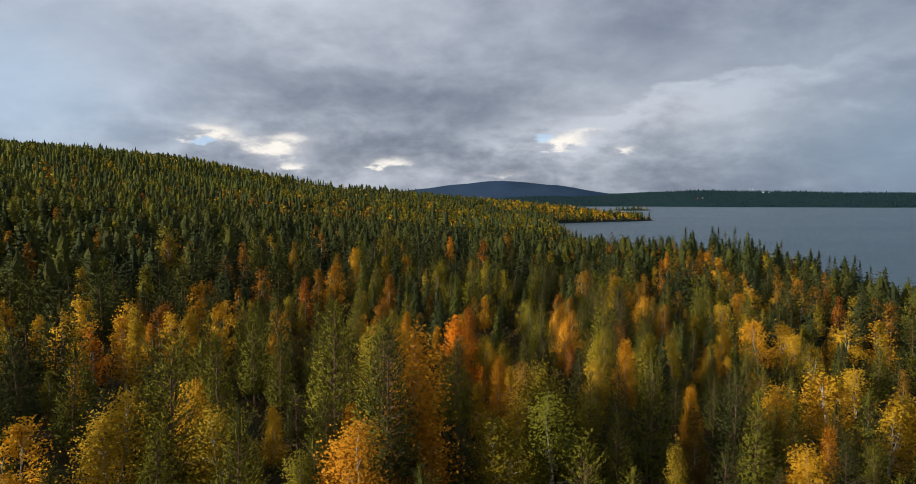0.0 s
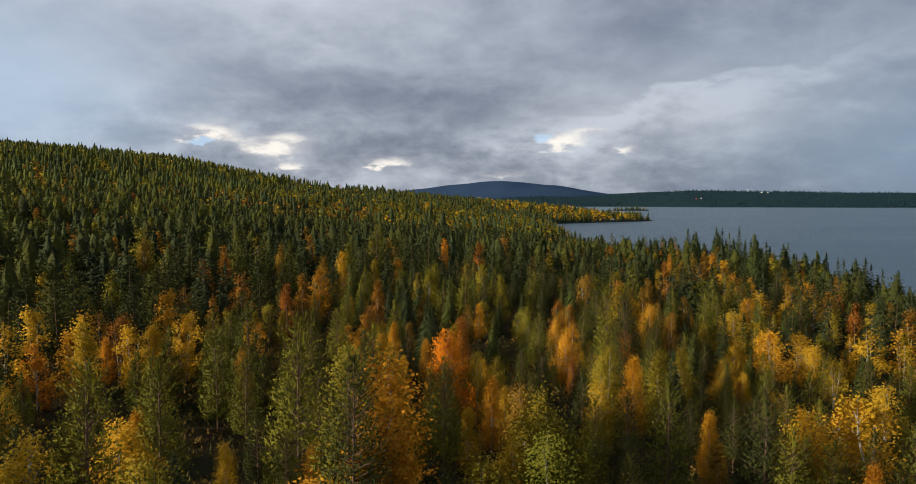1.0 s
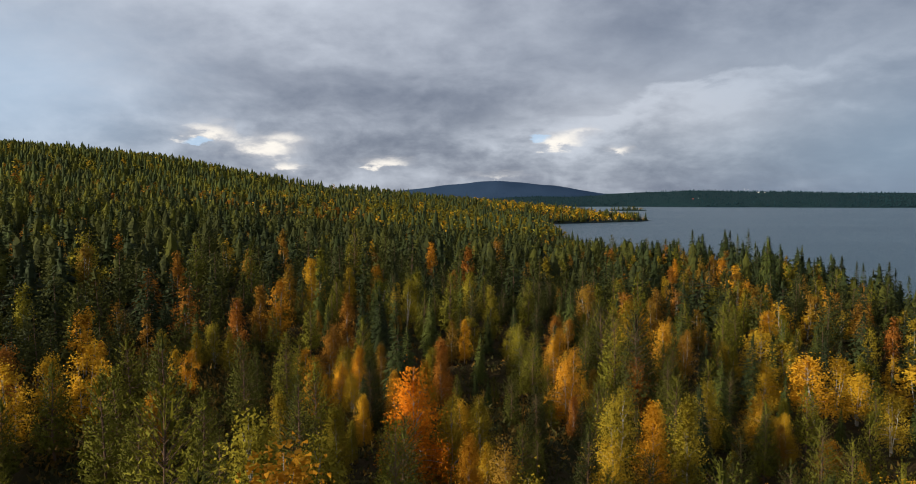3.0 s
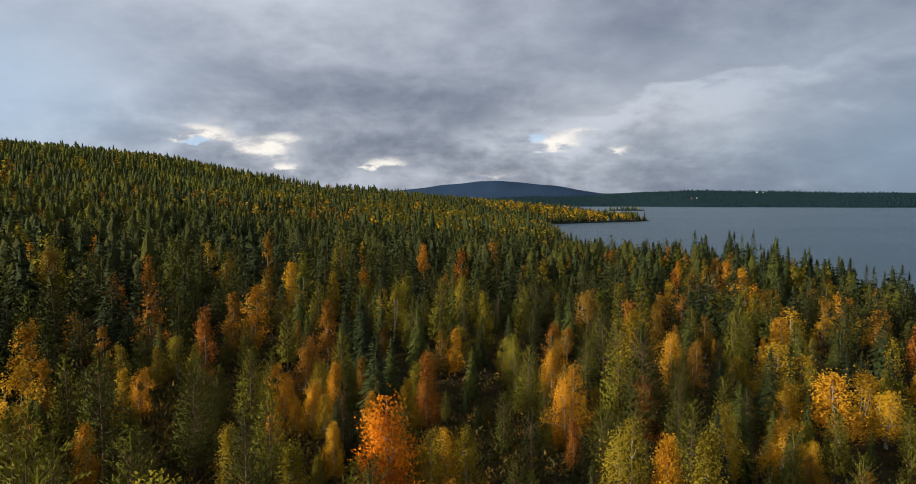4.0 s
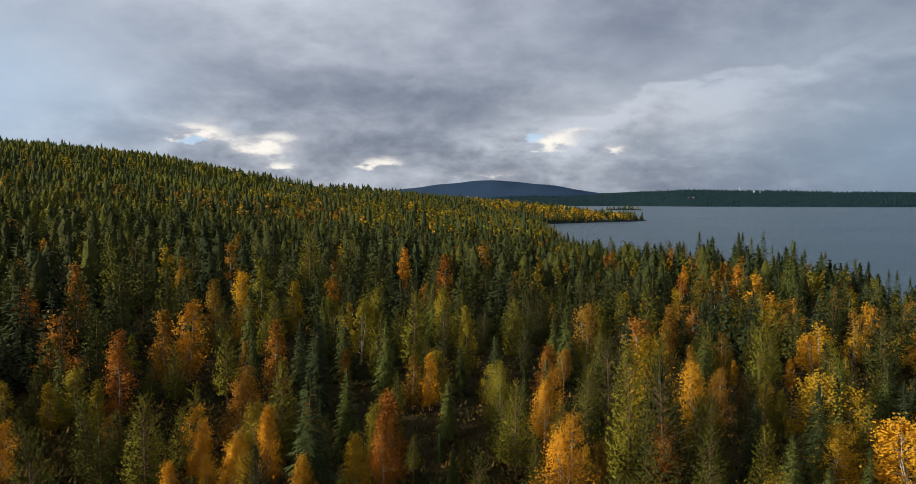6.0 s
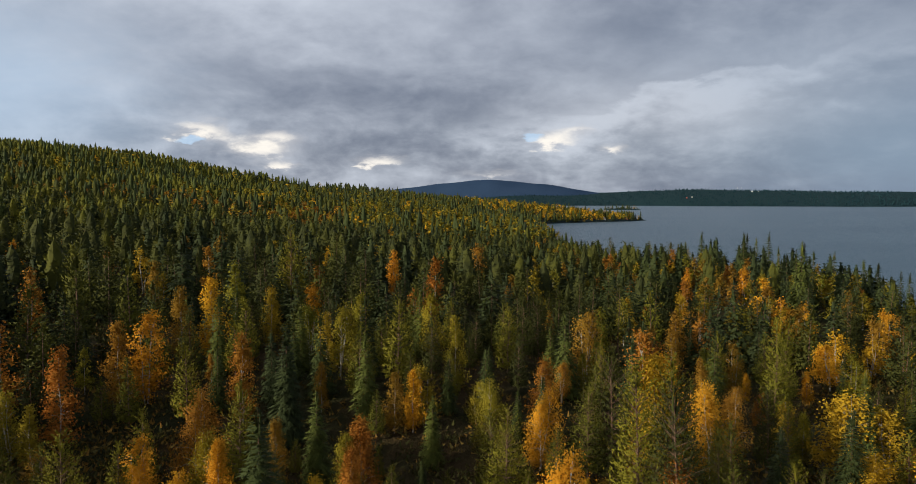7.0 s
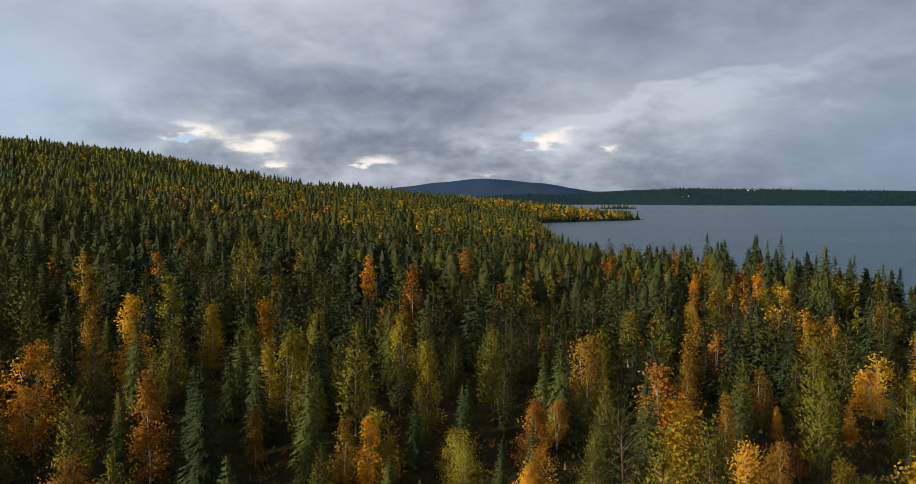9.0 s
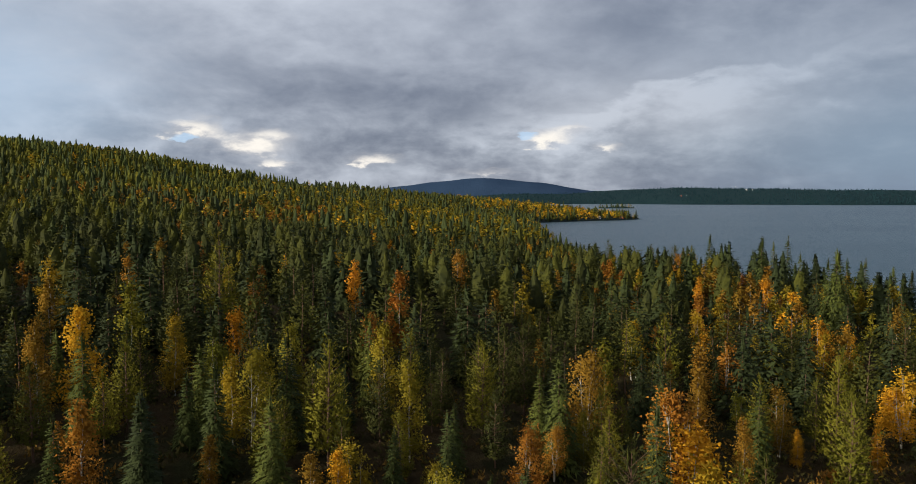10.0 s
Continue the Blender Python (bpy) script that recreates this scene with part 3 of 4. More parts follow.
def birch_shape(h, detail, wide=1.0, stems=1):
    """A downy birch: pale slender stems, rising limbs and an uneven crown of small leaves in clusters."""
    limbs, tris, hearts = [], [], []
    clusters = int(np.interp(detail, [0.3, 0.55, 1, 1.6], [21, 36, 72, 150]))
    for s in range(stems):
        top = h * (1 if s == 0 else rng.uniform(0.72, 0.95))
        a = rng.uniform(0, 6.283)
        lean = np.array([math.cos(a), math.sin(a)]) * (0.02 if stems == 1 else rng.uniform(0.05, 0.12))
        foot = np.array([math.cos(a), math.sin(a)]) * (0.0 if stems == 1 else 0.12)
        zs = np.linspace(0, top, 6)
        wob = rng.uniform(-0.12, 0.12, 2)
        axis = lambda z: np.array([foot[0] + lean[0] * z + wob[0] * math.sin(z), foot[1] + lean[1] * z + wob[1] * math.sin(z * 0.8), z])
        limbs.append(tube(np.array([axis(z) for z in zs]), np.interp(zs, [0, top], [0.0090 * h, 0.006]), 5 if detail < 1 else 6))
        low = rng.uniform(0.10, 0.20)
        for c in range(clusters // stems + 1):
            f = rng.uniform(0.0, 1.0) ** 1.05
            z = (low + (1 - low) * f) * top
            r = 0.285 * h * wide * ((1 - f) ** 0.72 * min(1, 0.55 + 1.6 * f) + 0.04) * math.sqrt(rng.uniform(0.08, 1.0)) * rng.uniform(0.7, 1.2)
            t = rng.uniform(0, 6.283)
            base = axis(z * 0.86)
            centre = axis(z) * (1, 1, 0) + np.array([math.cos(t) * r, math.sin(t) * r, z])
            hearts.append(centre)
            if detail >= 1 and c % 3 == 0:
                limbs.append(tube(np.array([base, (base + centre) / 2 + (0, 0, 0.15), centre]), (0.035, 0.02, 0.006), 3))
            n = int(np.interp(detail, [0.3, 0.55, 1, 1.6], [10, 24, 38, 48]))
            size = np.interp(detail, [0.3, 0.55, 1, 1.6], [0.38, 0.26, 0.19, 0.142])
            spread_by = np.array([0.27, 0.27, 0.34]) * (0.75 + 0.05 * h)
            at = centre + rng.normal(0, 1, (n, 3)) * spread_by
            way = rng.normal(0, 1, (n, 3)) + (0, 0, -0.5)
            outward = (at - axis(z * 0.9)) * (1, 1, 0.6)
            outward /= np.linalg.norm(outward, axis=1, keepdims=True) + 1e-6
            tris.append(sprays(at, way, size * rng.uniform(0.7, 1.3, n), size * 0.85, np.cross(way, outward + rng.normal(0, 0.35, (n, 3)) + (0, 0, 0.3))))
    hearts = np.array(hearts)

    def inside():
        c = hearts[int(rng.integers(len(hearts)))]
        return c * (0.72, 0.72, 1.0) + rng.normal(0, 1, 3) * (0.26, 0.26, 0.34)

    size = np.interp(detail, [0.3, 0.55, 1, 1.6], [0.50, 0.36, 0.26, 0.18])
    tris.append(filling(int(np.interp(detail, [0.3, 0.55, 1, 1.6], [180, 380, 850, 1700])), inside, size, size * 0.8, -0.1))
    v = np.concatenate(tris)
    v[:, 2] = np.maximum(v[:, 2], 0.3)
    return gather(limbs), v


def far_shape(h, kind, fine):
    """A tree of the far woods: a ragged little crown, fuller where it is seen from nearer by."""
    if kind == "birch":
        n = 46 if fine else 26
        f = rng.uniform(0, 1, n)
        t = rng.uniform(0, 6.283, n)
        r = 0.19 * h * np.sin(np.pi * np.clip(0.12 + 0.86 * f, 0, 1)) * rng.uniform(0.2, 1, n)
        at = np.c_[r * np.cos(t), r * np.sin(t), h * (0.12 + 0.80 * f)]
        size = 0.95 if fine else 1.3
        return sprays(at - (0, 0, 0.4), rng.normal(0, 0.6, (n, 3)) + np.c_[np.cos(t), np.sin(t), 0.8 + 0 * t], size, 0.85 * size)
    spruce = kind == "spruce"
    girth = h * (rng.uniform(0.16, 0.20) if spruce else rng.uniform(0.20, 0.27))
    sharp = rng.uniform(0.66, 0.85) if spruce else rng.uniform(0.36, 0.58)
    low = 0.04 if spruce else 0.10
    body = mantle(low, 0.98, h, lambda f: 0.60 * girth * (1 - f) ** sharp + 0.05, lambda z: np.array([0, 0, z]), 5 if fine else 3, 6 if fine else 5, 0.16)
    n = 48 if fine else 14
    f = 1 - np.sqrt(rng.uniform(0, 1, n))
    t = np.arange(n) * 2.4 + rng.normal(0, 0.3, n)
    out = np.c_[np.cos(t), np.sin(t), 0 * t]
    r = girth * (1 - f) ** sharp * rng.uniform(0.6, 1.05, n)
    at = out * r[:, None] + np.c_[0 * t, 0 * t, h * (low + 0.86 * f)]
    way = out * 0.6 + (0, 0, -0.45 if spruce else 0.7) + rng.normal(0, 0.3 if spruce else 0.45, (n, 3))
    size = h * (0.10 - 0.05 * f) * (1.0 if fine else 1.5)
    return np.concatenate([body, sprays(at - way * size[:, None] * 0.4, way, size * 1.3, size, out + rng.normal(0, 0.5, (n, 3)))])


dressed = {}


def dress(v, conifer):
    """Leaves turned outwards, with normals that follow the crown's round form more than each single leaf."""
    key = id(v)
    if key not in dressed:
        q = v.reshape(-1, 3, 3)
        face = np.cross(q[:, 1] - q[:, 0], q[:, 2] - q[:, 0])
        face /= np.linalg.norm(face, axis=1, keepdims=True) + 1e-9
        c = q.mean(1)
        h = c[:, 2].max()
        if conifer:
            out = c * (1, 1, 0)
            out /= np.linalg.norm(out, axis=1, keepdims=True) + 0.15
            out += (0, 0, 0.42)
        else:
            out = (c - (0, 0, 0.55 * h)) * (1, 1, 0.5)
        out /= np.linalg.norm(out, axis=1, keepdims=True) + 1e-6
        back = (face * out).sum(1) < 0
        q = np.where(back[:, None, None], q[:, ::-1], q)
        face = np.where(back[:, None], -face, face)
        n = out * (0.68 if conifer else 0.76) + face * (0.44 if conifer else 0.34)
        n /= np.linalg.norm(n, axis=1, keepdims=True)
        dressed[key] = (q.reshape(-1, 3), np.repeat(n, 3, 0), v)
    return dressed[key][:2]


def soup(v):
    return np.arange(len(v)).reshape(-1, 3)


# ---- where the trees stand ----
# x, y and height of trees that stand out
LANDMARKS = []
LANDMARKS.append(('birch', 0, [(-20.3, 40.6, 7), (-16.9, 44.1, 8.4), (-13.6, 50.2, 7.6), (6.7, 53.4, 7), (28.9, 53.8, 6), (41.3, 65.3, 8), (24.3, 66.9, 5.9), (32.3, 68.5, 7.3), (38.6, 68.7, 9), (17, 72.2, 7), (-28.4, 72.8, 8.3), (40.2, 76.1, 6), (42.7, 76.6, 5.8), (21.1, 77.8, 7.6), (-27.3, 79.5, 7), (39.2, 82.1, 3.9), (7.3, 84.6, 5.3), (-24.6, 85.1, 8), (50.1, 85.5, 6.2), (-1.5, 86.7, 4.5), (-29.1, 87, 5.9), (24.9, 89.4, 5), (36.5, 89.4, 5.3), (-20, 92.6, 5.5), (-3.8, 95.4, 4.5), (3.4, 96.3, 5.7), (-5.6, 99, 5.2), (45.8, 102.2, 7.7), (51.3, 103.8, 6.3), (41.4, 105.6, 6)]))
LANDMARKS.append(('birch', 0, [(-51.6, 106, 7.7), (-23.5, 107.2, 4.6), (26.5, 108.1, 11.7), (-20.2, 108.6, 5.4), (61.4, 108.7, 8.4), (51.8, 109.3, 6.9), (-22, 109.3, 6.2), (68.5, 112, 8), (48.7, 114.2, 7.5), (45.7, 114.4, 8.5), (-53.1, 115.4, 7.9), (43.3, 118.6, 5.2), (42.4, 120.8, 5.8), (66.8, 122.2, 5.3), (7.7, 123.9, 6), (8.8, 125, 6.2), (31.3, 125.3, 8.1), (26.6, 135.5, 5), (58, 136, 8), (-16.8, 139.3, 10.1), (55.7, 141.8, 4.3), (-54.1, 141.9, 12.3), (75, 149.9, 6.5), (65.4, 152.1, 7.6), (71.1, 153.9, 6.2), (76.6, 160.6, 5.2)]))
LANDMARKS.append(('birch', 1, [(-2.1, 41.2, 8.7), (0.7, 47.9, 8.3), (-0.2, 49.3, 11.9), (-3.9, 50.8, 6), (-16.1, 55.7, 6), (7.2, 71.8, 6.5), (-29.9, 73.3, 7.5), (-33.4, 73.7, 6.5), (-5, 74.2, 5), (3.2, 77.4, 9.9), (-17, 80.6, 5.7), (-30.8, 81.2, 5.1), (-7.1, 91.2, 4.7), (0.6, 92.8, 5.3), (-6.4, 95.2, 4.1), (-28.4, 95.5, 5.3), (-20, 95.5, 4.9), (18, 98.3, 8.4), (-32.3, 99.3, 7.8), (-8.8, 100.9, 5), (-4, 102.1, 6.2), (-17.3, 104.5, 3.6), (-10.9, 105.5, 5.4), (-29.6, 108.3, 6), (-8.8, 111.6, 8), (33.2, 113.8, 9), (-20.9, 114.2, 8.7), (-36, 114.8, 6.8), (19.3, 117.6, 7.5), (-28.9, 118.6, 8.8)]))
LANDMARKS.append(('birch', 1, [(37.4, 120.1, 7), (5.9, 123.7, 5.9), (-18.5, 125, 9.1), (20.8, 129.3, 6.3), (45, 131.2, 4), (39.9, 134.8, 6.6), (28, 141.1, 9.6), (43.4, 154.7, 9), (-7.8, 155.1, 7.7), (-69.2, 161.7, 8), (-9.7, 169.2, 8.8), (74.7, 179.2, 7.9), (1.1, 187.8, 9.8), (76.3, 208.6, 9), (67.7, 220.5, 8), (18.1, 222.3, 11.1)]))
LANDMARKS.append(('birch', 2, [(-5.4, 42.7, 6), (-10.1, 45, 7.5), (6.4, 48.1, 8), (17.7, 49.5, 6), (9.9, 50.2, 9.2), (10.7, 52.5, 9.2), (9.2, 55.6, 8), (10.2, 58.3, 9), (-2.5, 60.1, 11.3), (0.2, 62.3, 9.6), (-1.9, 74.3, 7), (22.8, 75.8, 8.6), (-6.4, 77.7, 6.7), (6.1, 78.2, 7.7), (18.4, 78.5, 8.7), (8.6, 84, 5.7), (29.4, 91.1, 7.1), (49, 94, 6.4), (-42.3, 105.9, 8.9), (3.7, 106.1, 6.8), (-6.1, 106.5, 6.1), (-27.3, 107.5, 4.5), (15.2, 120.8, 7.3), (14, 126.5, 4.6), (30, 126.6, 7.1), (12, 135.2, 8.5), (-1.2, 135.7, 8.6), (-2.7, 135.7, 7.5), (61.2, 139.1, 3.9), (-5.7, 141.4, 7.3)]))
LANDMARKS.append(('birch', 2, [(9.1, 145.8, 8.7), (0.1, 146.1, 8.3), (-12, 147.8, 7.9), (-17.4, 150.3, 10.6), (32.3, 152.9, 8.3), (73.3, 175.1, 5.1), (-45.4, 186.8, 9), (74.5, 221.6, 8)]))
LANDMARKS.append(('birch', 3, [(21.9, 58.3, 6.6), (-0.6, 60.1, 6), (9.8, 70, 7), (-30.7, 83.4, 7.1), (35.2, 87.8, 4.4), (-36.2, 90.9, 6), (25.8, 99.9, 6.9), (4.9, 101.2, 6.5), (4.9, 106.5, 8), (-2.8, 112.2, 5.9), (-8.5, 122.8, 8.9), (-20.7, 124.1, 8.1), (31.5, 126.6, 10.4), (-13.7, 129.7, 3.9), (-38.5, 130, 8.1), (23.7, 133.1, 4.7), (32.9, 135.8, 7.1), (-19.8, 137.8, 8.8), (-53.4, 140, 9.6), (-38.9, 140.9, 9), (39.4, 144.5, 7.7), (48, 145.3, 7.1), (9, 169.3, 11.5), (8.2, 194.6, 8), (51.6, 222.6, 8), (56.5, 238.6, 8)]))
LANDMARKS.append(('pine', 1, [(-1, 46.3, 12.6), (-1.4, 47.6, 12.8), (3.2, 62.9, 9.9), (-6.1, 63.4, 9), (-3.8, 72.3, 10), (79.3, 121.5, 12), (-13.7, 167.6, 14.8), (81.6, 300, 13.2), (64.5, 305, 12.7), (70, 308, 14.4)]))
LANDMARKS.append(('pine', 0, [(-7.8, 39.1, 9.3), (10, 41, 9.6), (-4.8, 43.6, 6.5), (13.5, 44, 7), (-14.6, 44.8, 8.6), (-13.6, 45.1, 11.4), (19.2, 45.3, 8), (-5.9, 48.6, 5), (3.6, 48.7, 7), (29.4, 50.6, 8), (14.4, 52, 7.2), (-14.5, 55.1, 9.8), (25.6, 55.6, 9), (-25.5, 55.9, 9), (-5.9, 56, 12.5), (-30.1, 56.9, 9), (18.1, 57.5, 11.1), (24.6, 57.5, 10.7), (13.6, 58.3, 6), (-20.5, 58.9, 9), (36.4, 59.9, 9), (-18.4, 63.1, 8), (28.8, 63.1, 6.6), (27, 64.5, 8.2), (31.5, 65.8, 5.5), (18.3, 69.2, 7), (3.1, 70.2, 8), (-13.8, 71, 8), (28.2, 71.5, 6.7), (-9.7, 71.6, 9.1)]))
LANDMARKS.append(('pine', 0, [(-16.9, 72.8, 9), (15.5, 74.2, 7), (-17.2, 75.5, 9), (-3.4, 75.8, 9.9), (-11.9, 77.5, 7), (-23, 77.7, 8), (27.5, 77.7, 7.2), (-14.6, 79.3, 6), (-17.2, 83.1, 10), (24.6, 83.5, 9.3), (-11, 83.7, 9), (13.2, 85.7, 6.3), (-22.7, 88.7, 8), (-1.4, 89.5, 7.1), (-22.4, 91, 6.3), (-19.2, 91.7, 3.5), (-10, 94.7, 7.8), (27.9, 96.7, 7.5), (25.4, 99.6, 11.6), (24.3, 99.9, 7.3), (0, 100.1, 6.8), (-15, 101.2, 5), (28.7, 101.2, 8.1), (23.8, 103.2, 12.1), (30.7, 103.9, 8.5), (27.2, 106.1, 12.1), (15.6, 107.9, 8.7), (-25.2, 108.5, 4.9), (-4.5, 108.7, 9.4), (-3.6, 109.5, 6.2)]))
LANDMARKS.append(('pine', 0, [(-12.3, 109.6, 6.4), (14.6, 111.3, 7.5), (22.8, 113.6, 8.9), (24.7, 113.8, 11.8), (-13.2, 121.2, 7.6), (4.3, 122.4, 5), (24.9, 122.6, 6.4), (46.5, 130.8, 9.6), (11.5, 131.5, 5.7), (5.6, 133.2, 10.2), (-31.2, 136.8, 11.9), (-26.3, 138.7, 11), (18.3, 139.9, 8.7), (3.2, 140.2, 6.6), (52.3, 140.6, 8.4), (52, 142.5, 11), (20.9, 146.9, 9.3), (52.9, 147.6, 7.8), (23.2, 149.8, 9.5), (6.5, 151.3, 9.1), (-40.7, 154.9, 11), (60.5, 156.9, 8.1), (42.1, 162.4, 11), (90.6, 167.8, 10), (89.3, 285, 12.8), (85.7, 290, 12.6), (89.2, 292, 11.9), (74.1, 300, 11.4), (51.6, 300, 10.4), (56.3, 300, 10.2)]))
LANDMARKS.append(('pine', 0, [(52.7, 306.6, 10)]))
LANDMARKS.append(('spruce', 0, [(-10, 46.6, 7), (12, 54, 5), (34.2, 88.6, 6.3), (31.9, 93.4, 8.5), (0.8, 94.4, 10.4), (46.2, 98, 3.5), (37.5, 99, 5.3), (40.5, 106.4, 9.1), (0.6, 112.5, 9), (46.4, 113.8, 8.5), (-3.8, 120.7, 11.3), (28.9, 123, 11), (24.4, 134.6, 10), (27.7, 162.2, 8), (17.2, 166.9, 9), (111.9, 188, 12.1), (111.3, 192, 12.9), (111.2, 195, 14), (93.4, 195.5, 11), (82.6, 196.3, 16.4), (82.7, 196.5, 16.1), (84.3, 202, 14), (113.6, 205, 12.4), (83.8, 205, 12.7), (90.4, 207, 13.4), (115.3, 212, 13.7), (115.1, 215, 13.6), (101.8, 215, 9.5), (89.6, 220, 10), (104.8, 225, 13.3)]))
LANDMARKS.append(('spruce', 0, [(113.2, 225, 10.9), (85.4, 230.9, 15), (122, 235, 14.7), (96.3, 235, 11.6), (121.9, 235, 14.3), (84.2, 240, 7.9), (104.3, 242.6, 10), (98, 245, 15.3), (124.3, 245, 16.4), (95.7, 247, 13.5), (94.2, 250, 14.6), (97.5, 262, 11.7), (93.8, 270, 10.7), (91.4, 277, 16.1)]))

SPECIES = {"pine": (M_PINE,), "spruce": (M_SPRUCE,), "birch": (M_GOLD, M_ORANGE, M_OLIVE, M_RUSSET, M_FLAME)}
HUES = ("golden", "orange", "olive", "russet", "flame")


def field(x, y, scale, seed):
    """A smooth wandering value between 0 and 1."""
    a = np.sin(x / scale + seed + 1.3 * np.sin(y / scale * 0.7 + seed * 2)) * np.sin(y / scale * 1.1 + seed * 3 + 0.9 * np.sin(x / scale * 0.6))
    b = np.sin(x / scale * 2.3 + seed * 5 + y / scale * 1.7) * 0.5
    return 0.5 + 0.33 * (a + b)


def stand(x0, x1, y0, y1, gap, seed):
    """Places on a shaken grid, over land and inside the wedge of country that the flight looks over."""
    r = np.random.default_rng(seed)
    xs, ys = np.meshgrid(np.arange(x0, x1, gap), np.arange(y0, y1, gap))
    x = (xs + r.uniform(-0.48, 0.48, xs.shape) * gap).ravel()
    y = (ys + r.uniform(-0.48, 0.48, xs.shape) * gap).ravel()
    z = land(x, y)
    keep = (z > 0.7) & (x > np.minimum(-0.74 * y - 26, -62)) & (x < np.maximum(0.72 * y + 36, 78))
    glade = np.exp(-((x + 10) / 18) ** 2 - ((y - 104) / 9) ** 2)
    keep &= r.uniform(0, 1, len(x)) < np.clip(0.50 + 1.25 * field(x, y, 14, 1.0), 0, 1) * (1 - 0.7 * glade)
    return x[keep], y[keep], z[keep], r


def kinds_at(x, y, r):
    """Which tree grows where: birches mostly towards the shore and in drifts, spruces by the water and on the hill."""
    near_shore = np.interp(y, SHORE_Y, SHORE_X) - x
    birch = 0.16 + 0.26 * (field(x, y, 23, 4.0) - 0.4) + 0.16 * np.clip(1 - np.abs(near_shore - 70) / 60, 0, 1)
    dark = np.exp(-((x + 8) / 34) ** 2 - ((y - 135) / 26) ** 2)     # a close dark stand of conifers
    drift = np.exp(-((x + 222) / 17) ** 2 - ((y - 533) / 15) ** 2) + np.exp(-((x + 205) / 17) ** 2 - ((y - 622) / 20) ** 2) + 0.7 * np.exp(-((x + 95) / 45) ** 2 - ((y - 535) / 22) ** 2) + 0.6 * np.exp(-((x + 30) / 90) ** 2 - ((y - 720) / 50) ** 2)
    birch = birch * (1 - 0.65 * dark) * np.where((x < 40) & (y > 115), 0.60, 1.0) + 0.45 * drift
    patches = 0.09 + 0.26 * np.clip((x + 190) / 150, 0, 1) * (y < 1000) + 0.38 * np.clip((field(x, y, 31, 4.0) - 0.50) * 2.6, 0, 1) + 0.85 * drift
    birch = np.where(y > 430, patches + 0.55 * (np.abs(y - 1160) < 60) * (x > 60) * (x < 262) + 0.25 * (np.abs(y - 1230) < 60) * (x > 20) , birch)
    spruce = 0.14 + 0.5 * np.exp(-((x - 88) / 30) ** 2 - ((y - 560) / 120) ** 2) + 0.30 * dark + 0.20 * np.clip((y - 95) / 40, 0, 1) * (x < 110) + (y > 430) * (0.42 * np.clip((field(x, y, 47, 7.0) - 0.45) * 2.4, 0, 1)) + 0.5 * ((near_shore < 48) & (y > 175) & (y < 320)) + 0.45 * np.clip(1 - near_shore / 34, 0, 1)
    u = r.uniform(0, 1, len(x))
    birch = birch + 0.34 * np.exp(-((x - 88) / 28) ** 2 - ((y - 205) / 45) ** 2) + (0.22 + 0.15 * (x < 0)) * np.clip((90 - y) / 14, 0, 1)      # more broadleaves where the flight begins
    spruce = spruce * np.clip((y - 40) / 60, 0.3, 1)
    birch = np.clip(birch * np.where((near_shore < 30) & (y > 175) & (y < 320), 0.5, 1), 0.05, 0.75)
    return np.where(u < birch, 2, np.where(u < birch + (1 - birch) * spruce, 1, 0))


def joined(name, trunk_mat, things, label):
    """Many trees as one piece of woodland: foliage, with the stems under it."""
    vs, ns, tint, sv, sf, n = [], [], [], [], [], 0
    for v, stem, x, y, z, scale, turn, hue in things:
        c, s = math.cos(turn) * scale, math.sin(turn) * scale
        v, m = dress(v, "birch" not in name)
        ns.append(np.c_[m[:, 0] * c - m[:, 1] * s, m[:, 0] * s + m[:, 1] * c, m[:, 2] * scale] / scale)
        wide = 1.4 if name.startswith("far_") else 1.45 if "birch" not in name else 1.1   # crowns spread more where the woods stand open
        w = np.c_[(v[:, 0] * c - v[:, 1] * s) * wide + x, (v[:, 0] * s + v[:, 1] * c) * wide + y, v[:, 2] * scale + z]
        vs.append(w)
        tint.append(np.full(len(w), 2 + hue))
        if stem is not None:
            q, f = stem
            sv.append(np.c_[q[:, 0] * c - q[:, 1] * s + x, q[:, 0] * s + q[:, 1] * c + y, q[:, 2] * scale + z - 0.15])
            sf.append(f + n)
            n += len(q)
    v = np.concatenate(vs)
    ob = tagged(new(name, mesh_from(name, v, soup(v), things_mat[name], tint=np.concatenate(tint), normals=np.concatenate(ns))), label, "woods", kind="stuff")
    if sv:
        part("stems", mesh_from(name + "_stems", np.concatenate(sv), np.concatenate(sf), trunk_mat), ob)
    return ob


# near trees: a few shapes of each kind, shared by many trees
PINES = ((10.5, False), (9.5, False), (11.0, False), (12.5, True))
BIRCHES = ((9.5, 0.80, 1), (10.0, 0.64, 1), (9.2, 1.15, 3), (9.5, 0.92, 2))


def grow(detail):
    return {"pine": [(h, pine_shape(h, detail, old)) for h, old in PINES],
            "spruce": [(h, spruce_shape(h, detail)) for h in (11.0, 12.5, 10.0)],
            "birch": [(h, birch_shape(h, detail, w, n)) for h, w, n in BIRCHES]}


